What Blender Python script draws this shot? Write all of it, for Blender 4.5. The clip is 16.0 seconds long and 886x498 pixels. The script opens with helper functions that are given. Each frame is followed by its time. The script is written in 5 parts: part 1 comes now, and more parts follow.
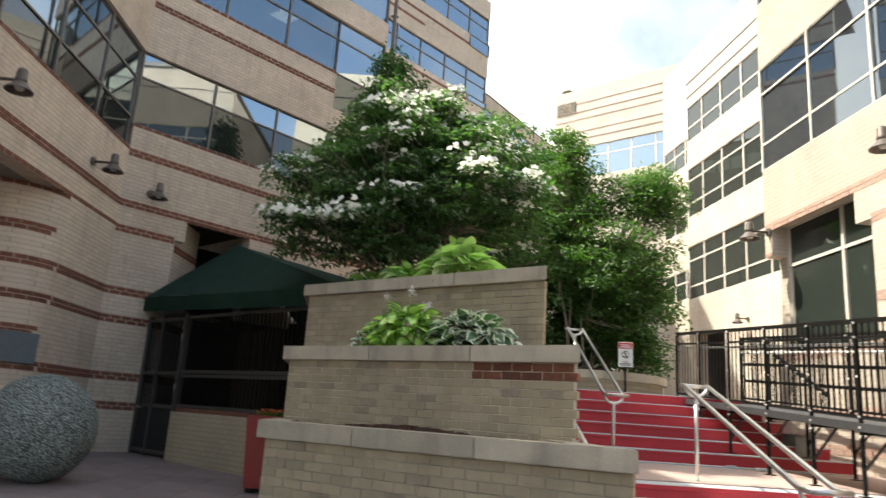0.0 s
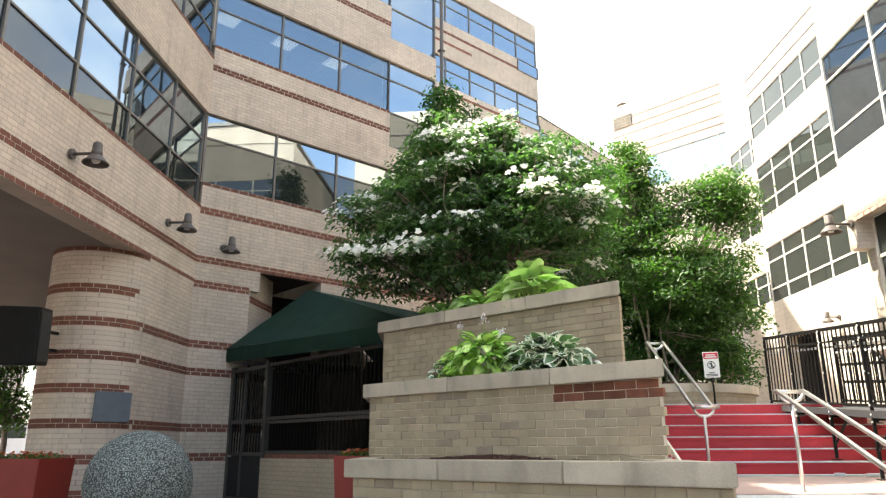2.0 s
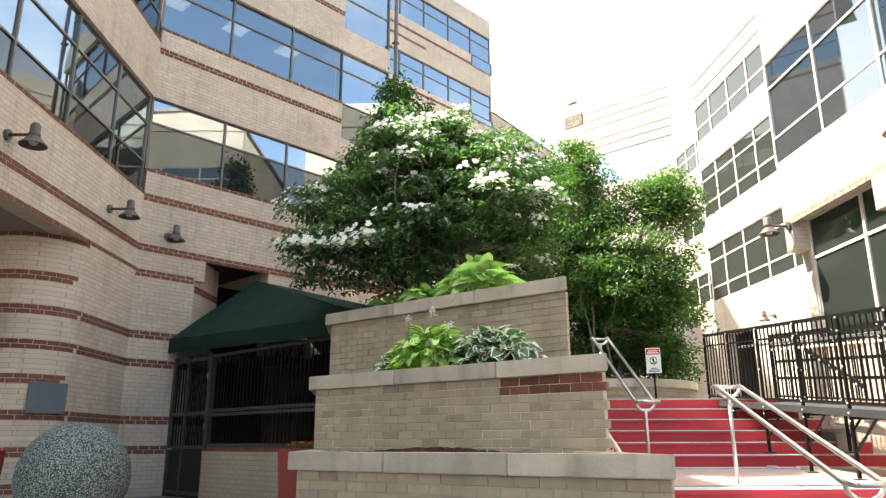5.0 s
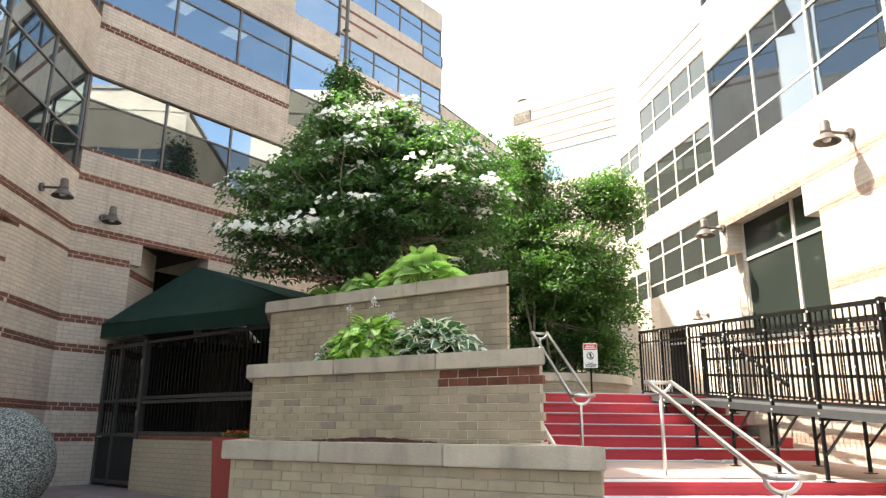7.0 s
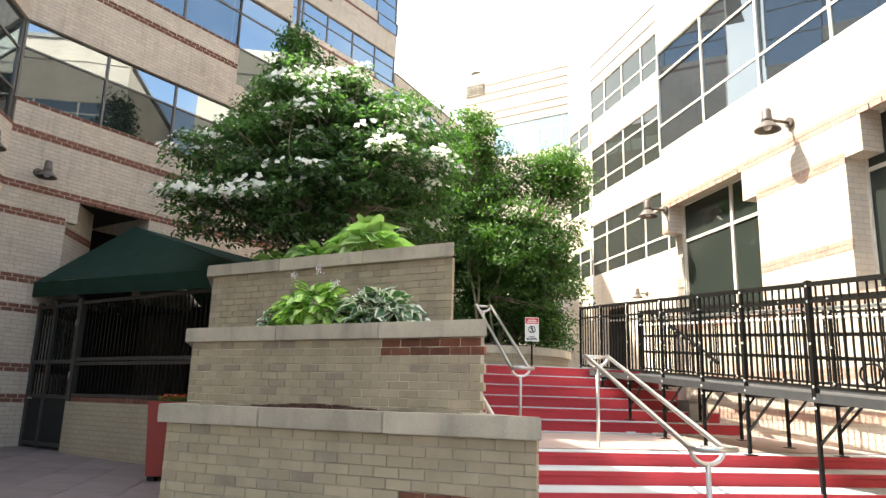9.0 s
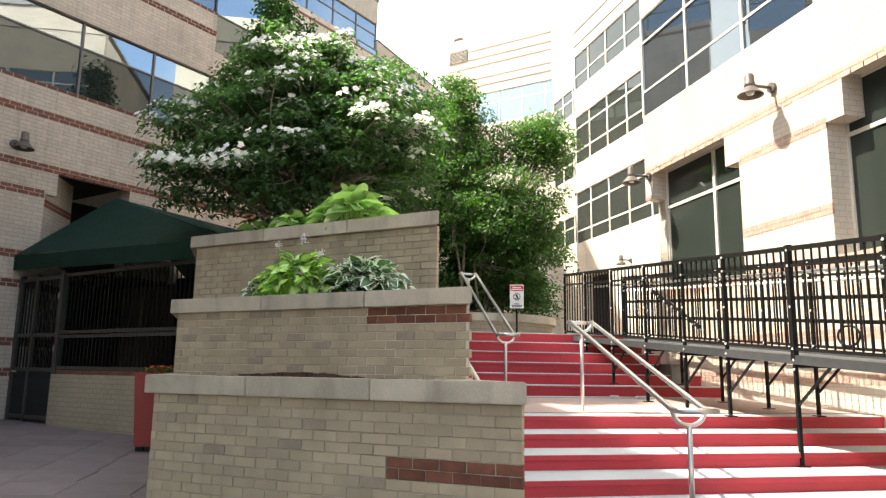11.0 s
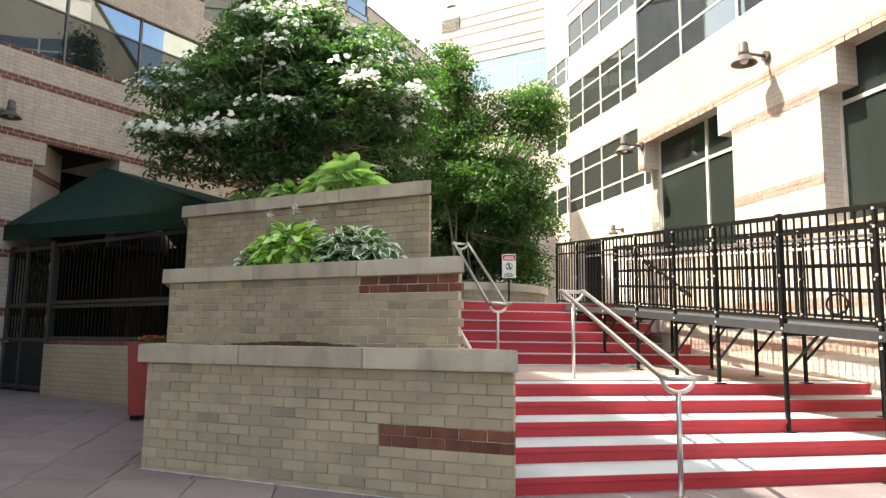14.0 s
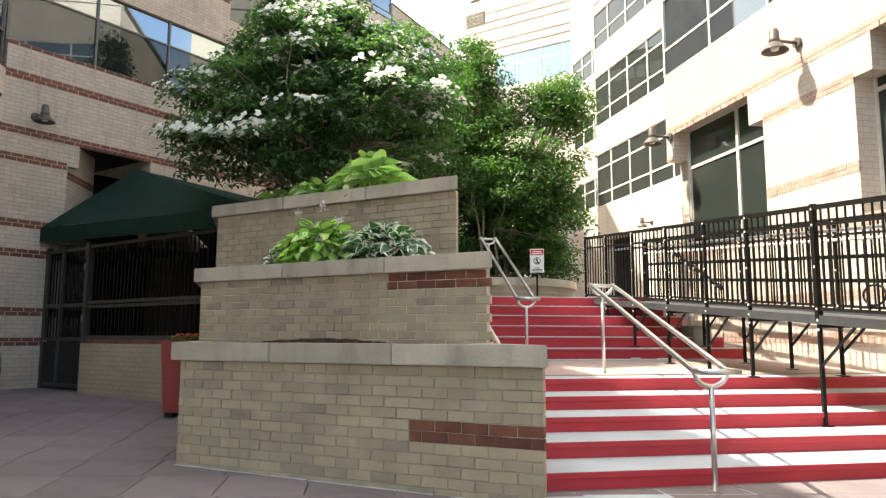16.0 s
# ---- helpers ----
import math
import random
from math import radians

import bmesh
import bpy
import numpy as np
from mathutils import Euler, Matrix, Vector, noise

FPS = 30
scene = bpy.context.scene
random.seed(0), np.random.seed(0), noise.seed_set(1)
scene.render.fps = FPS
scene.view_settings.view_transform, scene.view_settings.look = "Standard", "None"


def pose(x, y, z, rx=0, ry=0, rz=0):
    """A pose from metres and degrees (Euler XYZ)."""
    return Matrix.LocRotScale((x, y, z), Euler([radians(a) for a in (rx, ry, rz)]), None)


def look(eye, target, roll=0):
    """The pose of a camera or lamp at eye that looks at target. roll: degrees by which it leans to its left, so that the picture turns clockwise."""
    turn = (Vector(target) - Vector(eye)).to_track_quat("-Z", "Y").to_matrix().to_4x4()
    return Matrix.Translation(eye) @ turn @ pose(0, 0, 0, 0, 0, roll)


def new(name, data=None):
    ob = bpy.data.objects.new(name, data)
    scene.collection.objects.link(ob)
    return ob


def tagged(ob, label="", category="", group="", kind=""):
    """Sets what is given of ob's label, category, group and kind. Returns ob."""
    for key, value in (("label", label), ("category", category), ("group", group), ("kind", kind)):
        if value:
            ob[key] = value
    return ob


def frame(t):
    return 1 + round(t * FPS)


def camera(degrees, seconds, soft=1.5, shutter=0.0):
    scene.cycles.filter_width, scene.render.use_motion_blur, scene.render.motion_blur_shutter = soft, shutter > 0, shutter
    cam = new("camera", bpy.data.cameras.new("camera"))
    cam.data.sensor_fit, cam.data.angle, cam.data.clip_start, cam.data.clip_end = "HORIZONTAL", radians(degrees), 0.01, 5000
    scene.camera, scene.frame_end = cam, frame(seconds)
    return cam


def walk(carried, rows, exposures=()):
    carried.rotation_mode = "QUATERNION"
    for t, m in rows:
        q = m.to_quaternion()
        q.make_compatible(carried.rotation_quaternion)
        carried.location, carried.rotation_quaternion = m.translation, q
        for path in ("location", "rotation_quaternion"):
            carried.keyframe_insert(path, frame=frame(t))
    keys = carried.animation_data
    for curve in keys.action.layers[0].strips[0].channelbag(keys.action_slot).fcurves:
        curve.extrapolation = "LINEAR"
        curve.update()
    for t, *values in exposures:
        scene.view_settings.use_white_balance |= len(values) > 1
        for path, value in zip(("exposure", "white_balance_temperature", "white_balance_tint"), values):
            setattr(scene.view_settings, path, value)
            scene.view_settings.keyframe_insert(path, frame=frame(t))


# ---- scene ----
# ================= camera =================
cam = camera(63.44, 16.0, soft=1.3, shutter=0.5)
# seconds, heading to the left, tilt up, roll (degrees), eye; held in the hand, turning with a sway of a few centimetres
PATH = [
    (0.0, 1.203, 13.360, 3.927, -0.034, -0.017, 1.276),
    (0.5, 5.089, 14.603, 1.534, -0.037, -0.023, 1.279),
    (1.0, 6.326, 15.189, 0.021, -0.031, -0.018, 1.271),
    (1.5, 6.170, 15.571, -0.103, -0.029, -0.010, 1.274),
    (2.0, 6.818, 15.515, -0.271, -0.027, -0.004, 1.263),
    (2.5, 6.508, 15.131, -0.272, -0.024, -0.005, 1.257),
    (3.0, 5.714, 14.857, -0.175, -0.021, 0.002, 1.258),
    (3.5, 4.627, 14.798, -0.343, -0.026, 0.003, 1.266),
    (4.0, 3.726, 15.057, -0.332, -0.025, 0.010, 1.262),
    (6.5, -0.062, 14.948, 0.365, -0.010, 0.009, 1.241),
    (7.0, -1.786, 14.415, 0.522, 0.000, 0.000, 1.244),
    (7.5, -2.536, 14.058, 0.216, 0.000, 0.002, 1.244),
    (8.0, -3.378, 13.556, 0.433, 0.001, -0.005, 1.243),
    (8.5, -4.921, 13.129, 1.692, 0.002, -0.005, 1.233),
    (9.0, -6.123, 12.222, 1.732, 0.008, -0.008, 1.231),
    (9.5, -6.980, 10.531, 1.472, 0.009, -0.001, 1.235),
    (12.0, -7.102, 9.541, 0.494, 0.005, -0.026, 1.215),
    (12.5, -6.592, 9.328, 0.507, 0.010, -0.018, 1.215),
    (13.0, -6.671, 9.121, 0.586, 0.008, -0.021, 1.217),
    (13.5, -7.075, 8.558, 1.028, 0.012, -0.017, 1.218),
    (14.0, -8.051, 7.369, 0.715, 0.012, -0.018, 1.216),
    (14.5, -7.501, 6.496, 0.567, 0.013, -0.010, 1.215),
    (15.0, -6.784, 6.591, 0.474, 0.020, -0.011, 1.215),
    (15.5, -6.170, 6.736, 0.406, 0.016, -0.015, 1.219),
    (16.0, -5.844, 7.020, 0.172, 0.013, -0.010, 1.215),
]


def aim(yaw, tilt, roll, x, y, z):
    a, b = radians(yaw), radians(tilt)
    way = Vector((-math.sin(a) * math.cos(b), math.cos(a) * math.cos(b), math.sin(b)))
    eye = Vector((x, y, z))
    return look(eye, eye + way * 10, roll)


walk(cam, [(row[0], aim(*row[1:])) for row in PATH], exposures=[(0.0, 1.27, 7250, 7), (0.6, 1.57, 7250, 7), (1.4, 1.98, 7250, 7), (8.0, 1.97, 7250, 7), (9.5, 1.80, 7250, 7), (14.0, 1.67, 7250, 7), (16.0, 1.67, 7250, 7)])

# ================= light =================
SUN_EL, SUN_AZ = radians(54), radians(-80)  # azimuth from +y towards +x
world = bpy.data.worlds.new("world")
scene.world = world
world.use_nodes = True
wn = world.node_tree.nodes
sky = wn.new("ShaderNodeTexSky")
sky.sky_type = "NISHITA"
sky.sun_disc = False
sky.sun_elevation, sky.sun_rotation = SUN_EL, SUN_AZ
sky.air_density, sky.dust_density = 1.0, 2.6
# thin broken cloud over the blue
wl = world.node_tree.links
w_tc, w_no, w_mr, w_hs = wn.new("ShaderNodeTexCoord"), wn.new("ShaderNodeTexNoise"), wn.new("ShaderNodeMapRange"), wn.new("ShaderNodeHueSaturation")
w_no.inputs["Scale"].default_value, w_no.inputs["Detail"].default_value = 3.2, 7
w_mr.inputs["From Min"].default_value, w_mr.inputs["From Max"].default_value = 0.44, 0.64
w_hs.inputs["Saturation"].default_value, w_hs.inputs["Value"].default_value = 0.25, 1.25
wl.new(w_tc.outputs["Generated"], w_no.inputs["Vector"])
w_sx, w_ma = wn.new("ShaderNodeSeparateXYZ"), wn.new("ShaderNodeMath")
w_ma.operation = "MULTIPLY_ADD"        # the haze thickens towards one side of the sky
w_ma.inputs[1].default_value = 0.14
wl.new(w_tc.outputs["Generated"], w_sx.inputs[0])
wl.new(w_sx.outputs[1], w_ma.inputs[0])
wl.new(w_no.outputs[0], w_ma.inputs[2])
wl.new(w_ma.outputs[0], w_mr.inputs["Value"])
wl.new(w_mr.outputs[0], w_hs.inputs["Fac"])
wl.new(sky.outputs[0], w_hs.inputs["Color"])
wl.new(w_hs.outputs[0], wn["Background"].inputs[0])
wn["Background"].inputs[1].default_value = 0.15
sun_data = bpy.data.lights.new("sun", "SUN")
sun_data.energy, sun_data.angle, sun_data.color = 3.5, radians(0.6), (1.0, 0.965, 0.92)
sun = new("sun", sun_data)
to_sun = Vector((math.sin(SUN_AZ) * math.cos(SUN_EL), math.cos(SUN_AZ) * math.cos(SUN_EL), math.sin(SUN_EL)))
sun.matrix_world = look(to_sun * 60, (0, 0, 0))


# ================= materials =================
def material(name, colour, rough=0.7, metal=0.0, scale=6.0, amount=0.18, bump=0.15, fine=60.0, coat=0.0, spread=False):
    """A surface with broad mottling, fine grain and relief, by object position."""
    m = bpy.data.materials.new(name)
    m.use_nodes = True
    nt = m.node_tree
    b = nt.nodes["Principled BSDF"]
    b.inputs["Roughness"].default_value, b.inputs["Metallic"].default_value = rough, metal
    b.inputs["Coat Weight"].default_value = coat
    tc = nt.nodes.new("ShaderNodeTexCoord")
    n1, n2 = nt.nodes.new("ShaderNodeTexNoise"), nt.nodes.new("ShaderNodeTexNoise")
    n1.inputs["Scale"].default_value, n1.inputs["Detail"].default_value = scale, 5
    n2.inputs["Scale"].default_value, n2.inputs["Detail"].default_value = fine, 3
    place = nt.nodes.new("ShaderNodeNewGeometry").outputs["Position"] if spread else tc.outputs["Object"]
    for n in (n1, n2):
        nt.links.new(place, n.inputs["Vector"])
    add = nt.nodes.new("ShaderNodeMath")
    add.operation = "MULTIPLY_ADD"
    nt.links.new(n2.outputs[0], add.inputs[0])
    add.inputs[1].default_value = 0.45
    nt.links.new(n1.outputs[0], add.inputs[2])
    ramp = nt.nodes.new("ShaderNodeMapRange")
    ramp.inputs["From Min"].default_value, ramp.inputs["From Max"].default_value = 0.4, 1.05
    ramp.inputs["To Min"].default_value, ramp.inputs["To Max"].default_value = 1 - amount, 1 + amount
    nt.links.new(add.outputs[0], ramp.inputs["Value"])
    info = nt.nodes.new("ShaderNodeObjectInfo")
    vary = nt.nodes.new("ShaderNodeMapRange")
    vary.inputs["To Min"].default_value, vary.inputs["To Max"].default_value = 1 - amount * 0.6, 1 + amount * 0.6
    nt.links.new(info.outputs["Random"], vary.inputs["Value"])
    mul = nt.nodes.new("ShaderNodeMath")
    mul.operation = "MULTIPLY"
    nt.links.new(ramp.outputs[0], mul.inputs[0])
    nt.links.new(vary.outputs[0], mul.inputs[1])
    mix = nt.nodes.new("ShaderNodeVectorMath")
    mix.operation = "SCALE"
    mix.inputs[0].default_value = colour[:3]
    nt.links.new(mul.outputs[0], mix.inputs["Scale"])
    nt.links.new(mix.outputs[0], b.inputs["Base Color"])
    if bump:
        bp = nt.nodes.new("ShaderNodeBump")
        bp.inputs["Strength"].default_value, bp.inputs["Distance"].default_value = bump, 0.01
        nt.links.new(add.outputs[0], bp.inputs["Height"])
        nt.links.new(bp.outputs[0], b.inputs["Normal"])
    return m


def brickwork(name, colour, mortar, length=0.23, course=0.085, amount=0.05):
    """Running bond along local x and z, with joints sunk by relief; for walls that stay far off."""
    m = material(name, colour, 0.85, scale=0.7, amount=0.16, bump=0.0, fine=30)
    nt = m.node_tree
    b = nt.nodes["Principled BSDF"]
    src = b.inputs["Base Color"].links[0].from_socket
    tc = nt.nodes["Texture Coordinate"]
    sep, comb = nt.nodes.new("ShaderNodeSeparateXYZ"), nt.nodes.new("ShaderNodeCombineXYZ")
    nt.links.new(tc.outputs["Object"], sep.inputs[0])
    xy = nt.nodes.new("ShaderNodeMath")
    xy.operation = "ADD"
    nt.links.new(sep.outputs[0], xy.inputs[0])
    nt.links.new(sep.outputs[1], xy.inputs[1])
    nt.links.new(xy.outputs[0], comb.inputs[0])
    nt.links.new(sep.outputs[2], comb.inputs[1])
    br = nt.nodes.new("ShaderNodeTexBrick")
    br.inputs["Scale"].default_value = 1.0
    br.inputs["Brick Width"].default_value, br.inputs["Row Height"].default_value = length, course
    br.inputs["Mortar Size"].default_value = 0.006
    br.inputs["Color1"].default_value = (1 - amount, 1 - amount, 1 - amount, 1)
    br.inputs["Color2"].default_value = (1 + amount, 1 + amount, 1 + amount * 0.8, 1)
    br.inputs["Mortar"].default_value = mortar
    nt.links.new(comb.outputs[0], br.inputs["Vector"])
    mul = nt.nodes.new("ShaderNodeVectorMath")
    mul.operation = "MULTIPLY"
    nt.links.new(src, mul.inputs[0])
    nt.links.new(br.outputs["Color"], mul.inputs[1])
    nt.links.new(mul.outputs[0], b.inputs["Base Color"])
    bp = nt.nodes.new("ShaderNodeBump")
    bp.invert = True
    bp.inputs["Strength"].default_value, bp.inputs["Distance"].default_value = 0.6, 0.008
    nt.links.new(br.outputs["Fac"], bp.inputs["Height"])
    nt.links.new(bp.outputs[0], b.inputs["Normal"])
    return m


def weather(m, low=0.55):
    """Dark rain streaks and blotches running down a stone face."""
    nt = m.node_tree
    b = nt.nodes["Principled BSDF"]
    src = b.inputs["Base Color"].links[0].from_socket
    geo, mp, n = nt.nodes.new("ShaderNodeNewGeometry"), nt.nodes.new("ShaderNodeMapping"), nt.nodes.new("ShaderNodeTexNoise")
    mp.inputs["Scale"].default_value = (5.0, 5.0, 1.1)
    n.inputs["Scale"].default_value, n.inputs["Detail"].default_value = 1.0, 6
    nt.links.new(geo.outputs["Position"], mp.inputs["Vector"])
    nt.links.new(mp.outputs[0], n.inputs["Vector"])
    r = nt.nodes.new("ShaderNodeMapRange")
    r.inputs["From Min"].default_value, r.inputs["From Max"].default_value = 0.52, 0.72
    r.inputs["To Min"].default_value, r.inputs["To Max"].default_value = 1.0, low
    nt.links.new(n.outputs[0], r.inputs["Value"])
    sc = nt.nodes.new("ShaderNodeVectorMath")
    sc.operation = "SCALE"
    nt.links.new(src, sc.inputs[0])
    nt.links.new(r.outputs[0], sc.inputs["Scale"])
    nt.links.new(sc.outputs[0], b.inputs["Base Color"])


def glazing(name, tint, rough=0.02, ior=3.0, spec=1.0):
    """Coated window glass: a mirror-like face with a little see-through."""
    m = bpy.data.materials.new(name)
    m.use_nodes = True
    nt = m.node_tree
    b = nt.nodes["Principled BSDF"]
    b.inputs["Base Color"].default_value = (*tint, 1)
    b.inputs["Roughness"].default_value = rough
    b.inputs["Specular IOR Level"].default_value = spec
    b.inputs["IOR"].default_value = ior
    b.inputs["Specular Tint"].default_value = (0.80, 0.93, 1.0, 1)
    tc, n = nt.nodes.new("ShaderNodeTexCoord"), nt.nodes.new("ShaderNodeTexNoise")
    n.inputs["Scale"].default_value = 0.5
    nt.links.new(tc.outputs["Object"], n.inputs["Vector"])
    bp = nt.nodes.new("ShaderNodeBump")
    bp.inputs["Strength"].default_value, bp.inputs["Distance"].default_value = 0.06, 0.05
    nt.links.new(n.outputs[0], bp.inputs["Height"])
    nt.links.new(bp.outputs[0], b.inputs["Normal"])
    return m


M_BUFF = brickwork("buff_brickwork", (0.60, 0.513, 0.425), (0.72, 0.70, 0.67, 1), amount=0.075)
# Second copy of the buff brickwork, sun on its wall put into the tone.
M_BUFF_SUNLIT = brickwork("sunlit_buff_brickwork", (0.545, 0.47, 0.39), (0.78, 0.77, 0.75, 1), amount=0.06)
M_BUFF_BRICK = material("buff_brick", (0.395, 0.328, 0.226), 0.85, scale=3.2, amount=0.17, bump=0.5, fine=110, spread=True)
# Buff brick darkened: shade on the low wall and round planter put into colour.
M_BUFF_SHADED = brickwork("shaded_buff_brickwork", (0.39, 0.33, 0.24), (0.74, 0.72, 0.68, 1))
weather(M_BUFF, 0.82)
weather(M_BUFF_BRICK, 0.9)
M_RED_BRICK = material("red_brick", (0.17, 0.062, 0.036), 0.85, scale=9, amount=0.42, bump=0.5, fine=120, spread=True)
M_RED_FAR = material("red_band_brick", (0.19, 0.077, 0.052), 0.85, scale=4, amount=0.3, bump=0.2)
# Red band brick paled: overexposing sun on it is put into the colour.
M_RED_SUNLIT = material("sunlit_red_brick", (0.45, 0.30, 0.235), 0.85, scale=4, amount=0.25, bump=0.2)
M_MORTAR = material("mortar", (0.50, 0.44, 0.345), 0.95, scale=1.7, amount=0.6, bump=0.4, fine=60, spread=True)
M_STONE = material("limestone", (0.44, 0.392, 0.308), 0.45, scale=2.4, amount=0.26, bump=0.35, fine=60, spread=True)
weather(M_STONE, 0.74)
M_PAVER = material("purple_grey_paver", (0.235, 0.19, 0.185), 0.85, scale=2.2, amount=0.2, bump=0.25, fine=150)
M_JOINT = material("paver_joint", (0.10, 0.085, 0.08), 0.95, scale=8, amount=0.2)
M_RED_STEP = material("red_step_paint", (0.45, 0.024, 0.038), 0.55, scale=2.5, amount=0.16, bump=0.15, fine=70)
M_GREY_STEP = material("pale_blue_grey_step_paint", (0.50, 0.55, 0.57), 0.6, scale=2.0, amount=0.12, bump=0.15, fine=80)
M_LANDING = material("pink_landing_paver", (0.44, 0.33, 0.29), 0.85, scale=3, amount=0.15, bump=0.2)
M_STEEL = material("stainless_steel", (0.62, 0.61, 0.59), 0.32, 1.0, scale=12, amount=0.1, bump=0.03, fine=200)
M_BLACK = material("black_painted_steel", (0.006, 0.0055, 0.005), 0.55, 0.0, scale=14, amount=0.4, bump=0.08)
M_BLACK.node_tree.nodes["Principled BSDF"].inputs["Specular IOR Level"].default_value = 0.22
M_DECK = material("galvanised_deck", (0.13, 0.135, 0.14), 0.55, 0.5, scale=9, amount=0.25, bump=0.1)
M_AWNING = material("dark_green_canvas", (0.016, 0.062, 0.042), 0.9, scale=3, amount=0.25, bump=0.25, fine=220)
M_SOFFIT = material("taupe_stucco_soffit", (0.21, 0.18, 0.155), 0.95, scale=1.5, amount=0.1, bump=0.1)
M_FRAME = material("anodised_window_frame", (0.17, 0.158, 0.145), 0.45, 0.4, scale=10, amount=0.1, bump=0.02)
M_FRAME_PALE = material("cream_window_frame", (0.66, 0.62, 0.54), 0.5, 0.0, scale=10, amount=0.08, bump=0.02)
M_DARK_FRAME = material("dark_window_frame", (0.05, 0.05, 0.05), 0.4, 0.2, scale=10, amount=0.15, bump=0.02)
M_GLASS = glazing("reflective_window_glass", (0.02, 0.026, 0.032))
M_GLASS_DARK = glazing("dark_window_glass", (0.03, 0.037, 0.032), ior=1.5, spec=0.5)
M_GLASS_LOW = glazing("dark_lower_glass", (0.02, 0.022, 0.02), ior=1.75, spec=0.7)
M_GLASS_BAY = glazing("grey_window_glass", (0.024, 0.030, 0.036), ior=2.1, spec=0.75)
M_GATE = material("bronze_gate_paint", (0.05, 0.046, 0.042), 0.45, scale=12, amount=0.25, bump=0.05)
M_GLASS_CLEAR = bpy.data.materials.new("tinted_clear_glass")
M_GLASS_CLEAR.use_nodes = True
nt = M_GLASS_CLEAR.node_tree
gl, tp, mx = (nt.nodes.new(k) for k in ("ShaderNodeBsdfGlossy", "ShaderNodeBsdfTransparent", "ShaderNodeMixShader"))
gl.inputs["Roughness"].default_value = 0.02
gl.inputs["Color"].default_value = (0.80, 0.93, 1.0, 1)
tp.inputs["Color"].default_value = (0.55, 0.59, 0.61, 1)
mx.inputs[0].default_value = 0.27
nt.links.new(tp.outputs[0], mx.inputs[1])
nt.links.new(gl.outputs[0], mx.inputs[2])
nt.links.new(mx.outputs[0], nt.nodes["Material Output"].inputs["Surface"])
M_ROOM = material("grey_office_surfaces", (0.16, 0.16, 0.16), 0.9, scale=1.5, amount=0.15, bump=0)
M_TROFFER = bpy.data.materials.new("lit_troffer")
M_TROFFER.use_nodes = True
M_TROFFER.node_tree.nodes["Principled BSDF"].inputs["Emission Color"].default_value = (1.0, 0.96, 0.86, 1)
M_TROFFER.node_tree.nodes["Principled BSDF"].inputs["Emission Strength"].default_value = 0.32
# Near-black: unlit rooms, recess and court shade put into colour; gate leaf too.
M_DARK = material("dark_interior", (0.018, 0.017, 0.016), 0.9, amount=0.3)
# Shade inside the recess and the doorway, put into one dark brown.
M_RECESS_SHADE = material("recess_shade", (0.05, 0.04, 0.034), 0.9, scale=2, amount=0.2, bump=0.1)
M_LAMP = material("bronze_lamp_paint", (0.13, 0.11, 0.095), 0.5, 0.3, scale=18, amount=0.2, bump=0.05)
M_WHITE = material("white_enamel", (0.75, 0.74, 0.70), 0.4, scale=12, amount=0.06, bump=0.02)
M_SIGN_RED = material("sign_red", (0.55, 0.03, 0.05), 0.5, amount=0.05, bump=0)
M_INK = material("sign_ink", (0.03, 0.03, 0.03), 0.6, amount=0.05, bump=0)
M_PLAQUE = material("slate_blue_plaque", (0.12, 0.15, 0.18), 0.5, scale=8, amount=0.12, bump=0.05)
M_REDBOX = material("red_planter_paint", (0.27, 0.03, 0.022), 0.5, scale=4, amount=0.15, bump=0.08)
M_SOIL = material("brown_mulch", (0.07, 0.035, 0.026), 1.0, scale=30, amount=0.5, bump=0.8, fine=120)
M_PALE_WALL = brickwork("pale_brickwork", (0.62, 0.56, 0.46), (0.8, 0.78, 0.74, 1), length=0.4, course=0.2, amount=0.04)
M_ROOF = material("grey_roofing", (0.25, 0.24, 0.23), 0.9)


# ================= helpers =================
def part(name, bm, mat, parent=None, label="", smooth=False):
    me = bpy.data.meshes.new(name)
    bm.to_mesh(me)
    bm.free()
    me.materials.append(mat)
    if smooth:
        me.polygons.foreach_set("use_smooth", [True] * len(me.polygons))
    ob = new(name, me)
    if parent is not None:
        ob.parent = parent
    if label:
        ob["label"] = label
    return ob


def thing(name, m, label, category, group="", kind=""):
    ob = new(name)
    ob.empty_display_size = 0.2
    ob.matrix_world = m
    return tagged(ob, label, category, group, kind)


def box(bm, x0, x1, y0, y1, z0, z1, bevel=0.0):
    vs = [bm.verts.new((x, y, z)) for z in (z0, z1) for x, y in ((x0, y0), (x1, y0), (x1, y1), (x0, y1))]
    fs = [bm.faces.new([vs[i] for i in q]) for q in ((3, 2, 1, 0), (4, 5, 6, 7), (0, 1, 5, 4), (1, 2, 6, 5), (2, 3, 7, 6), (3, 0, 4, 7))]
    if bevel:
        bmesh.ops.bevel(bm, geom=list({e for f in fs for e in f.edges}), offset=bevel, segments=2, affect="EDGES", profile=0.6)
    return bm


def boxes(*dims, bevel=0.0):
    bm = bmesh.new()
    for d in dims:
        box(bm, *d, bevel=bevel)
    return bm


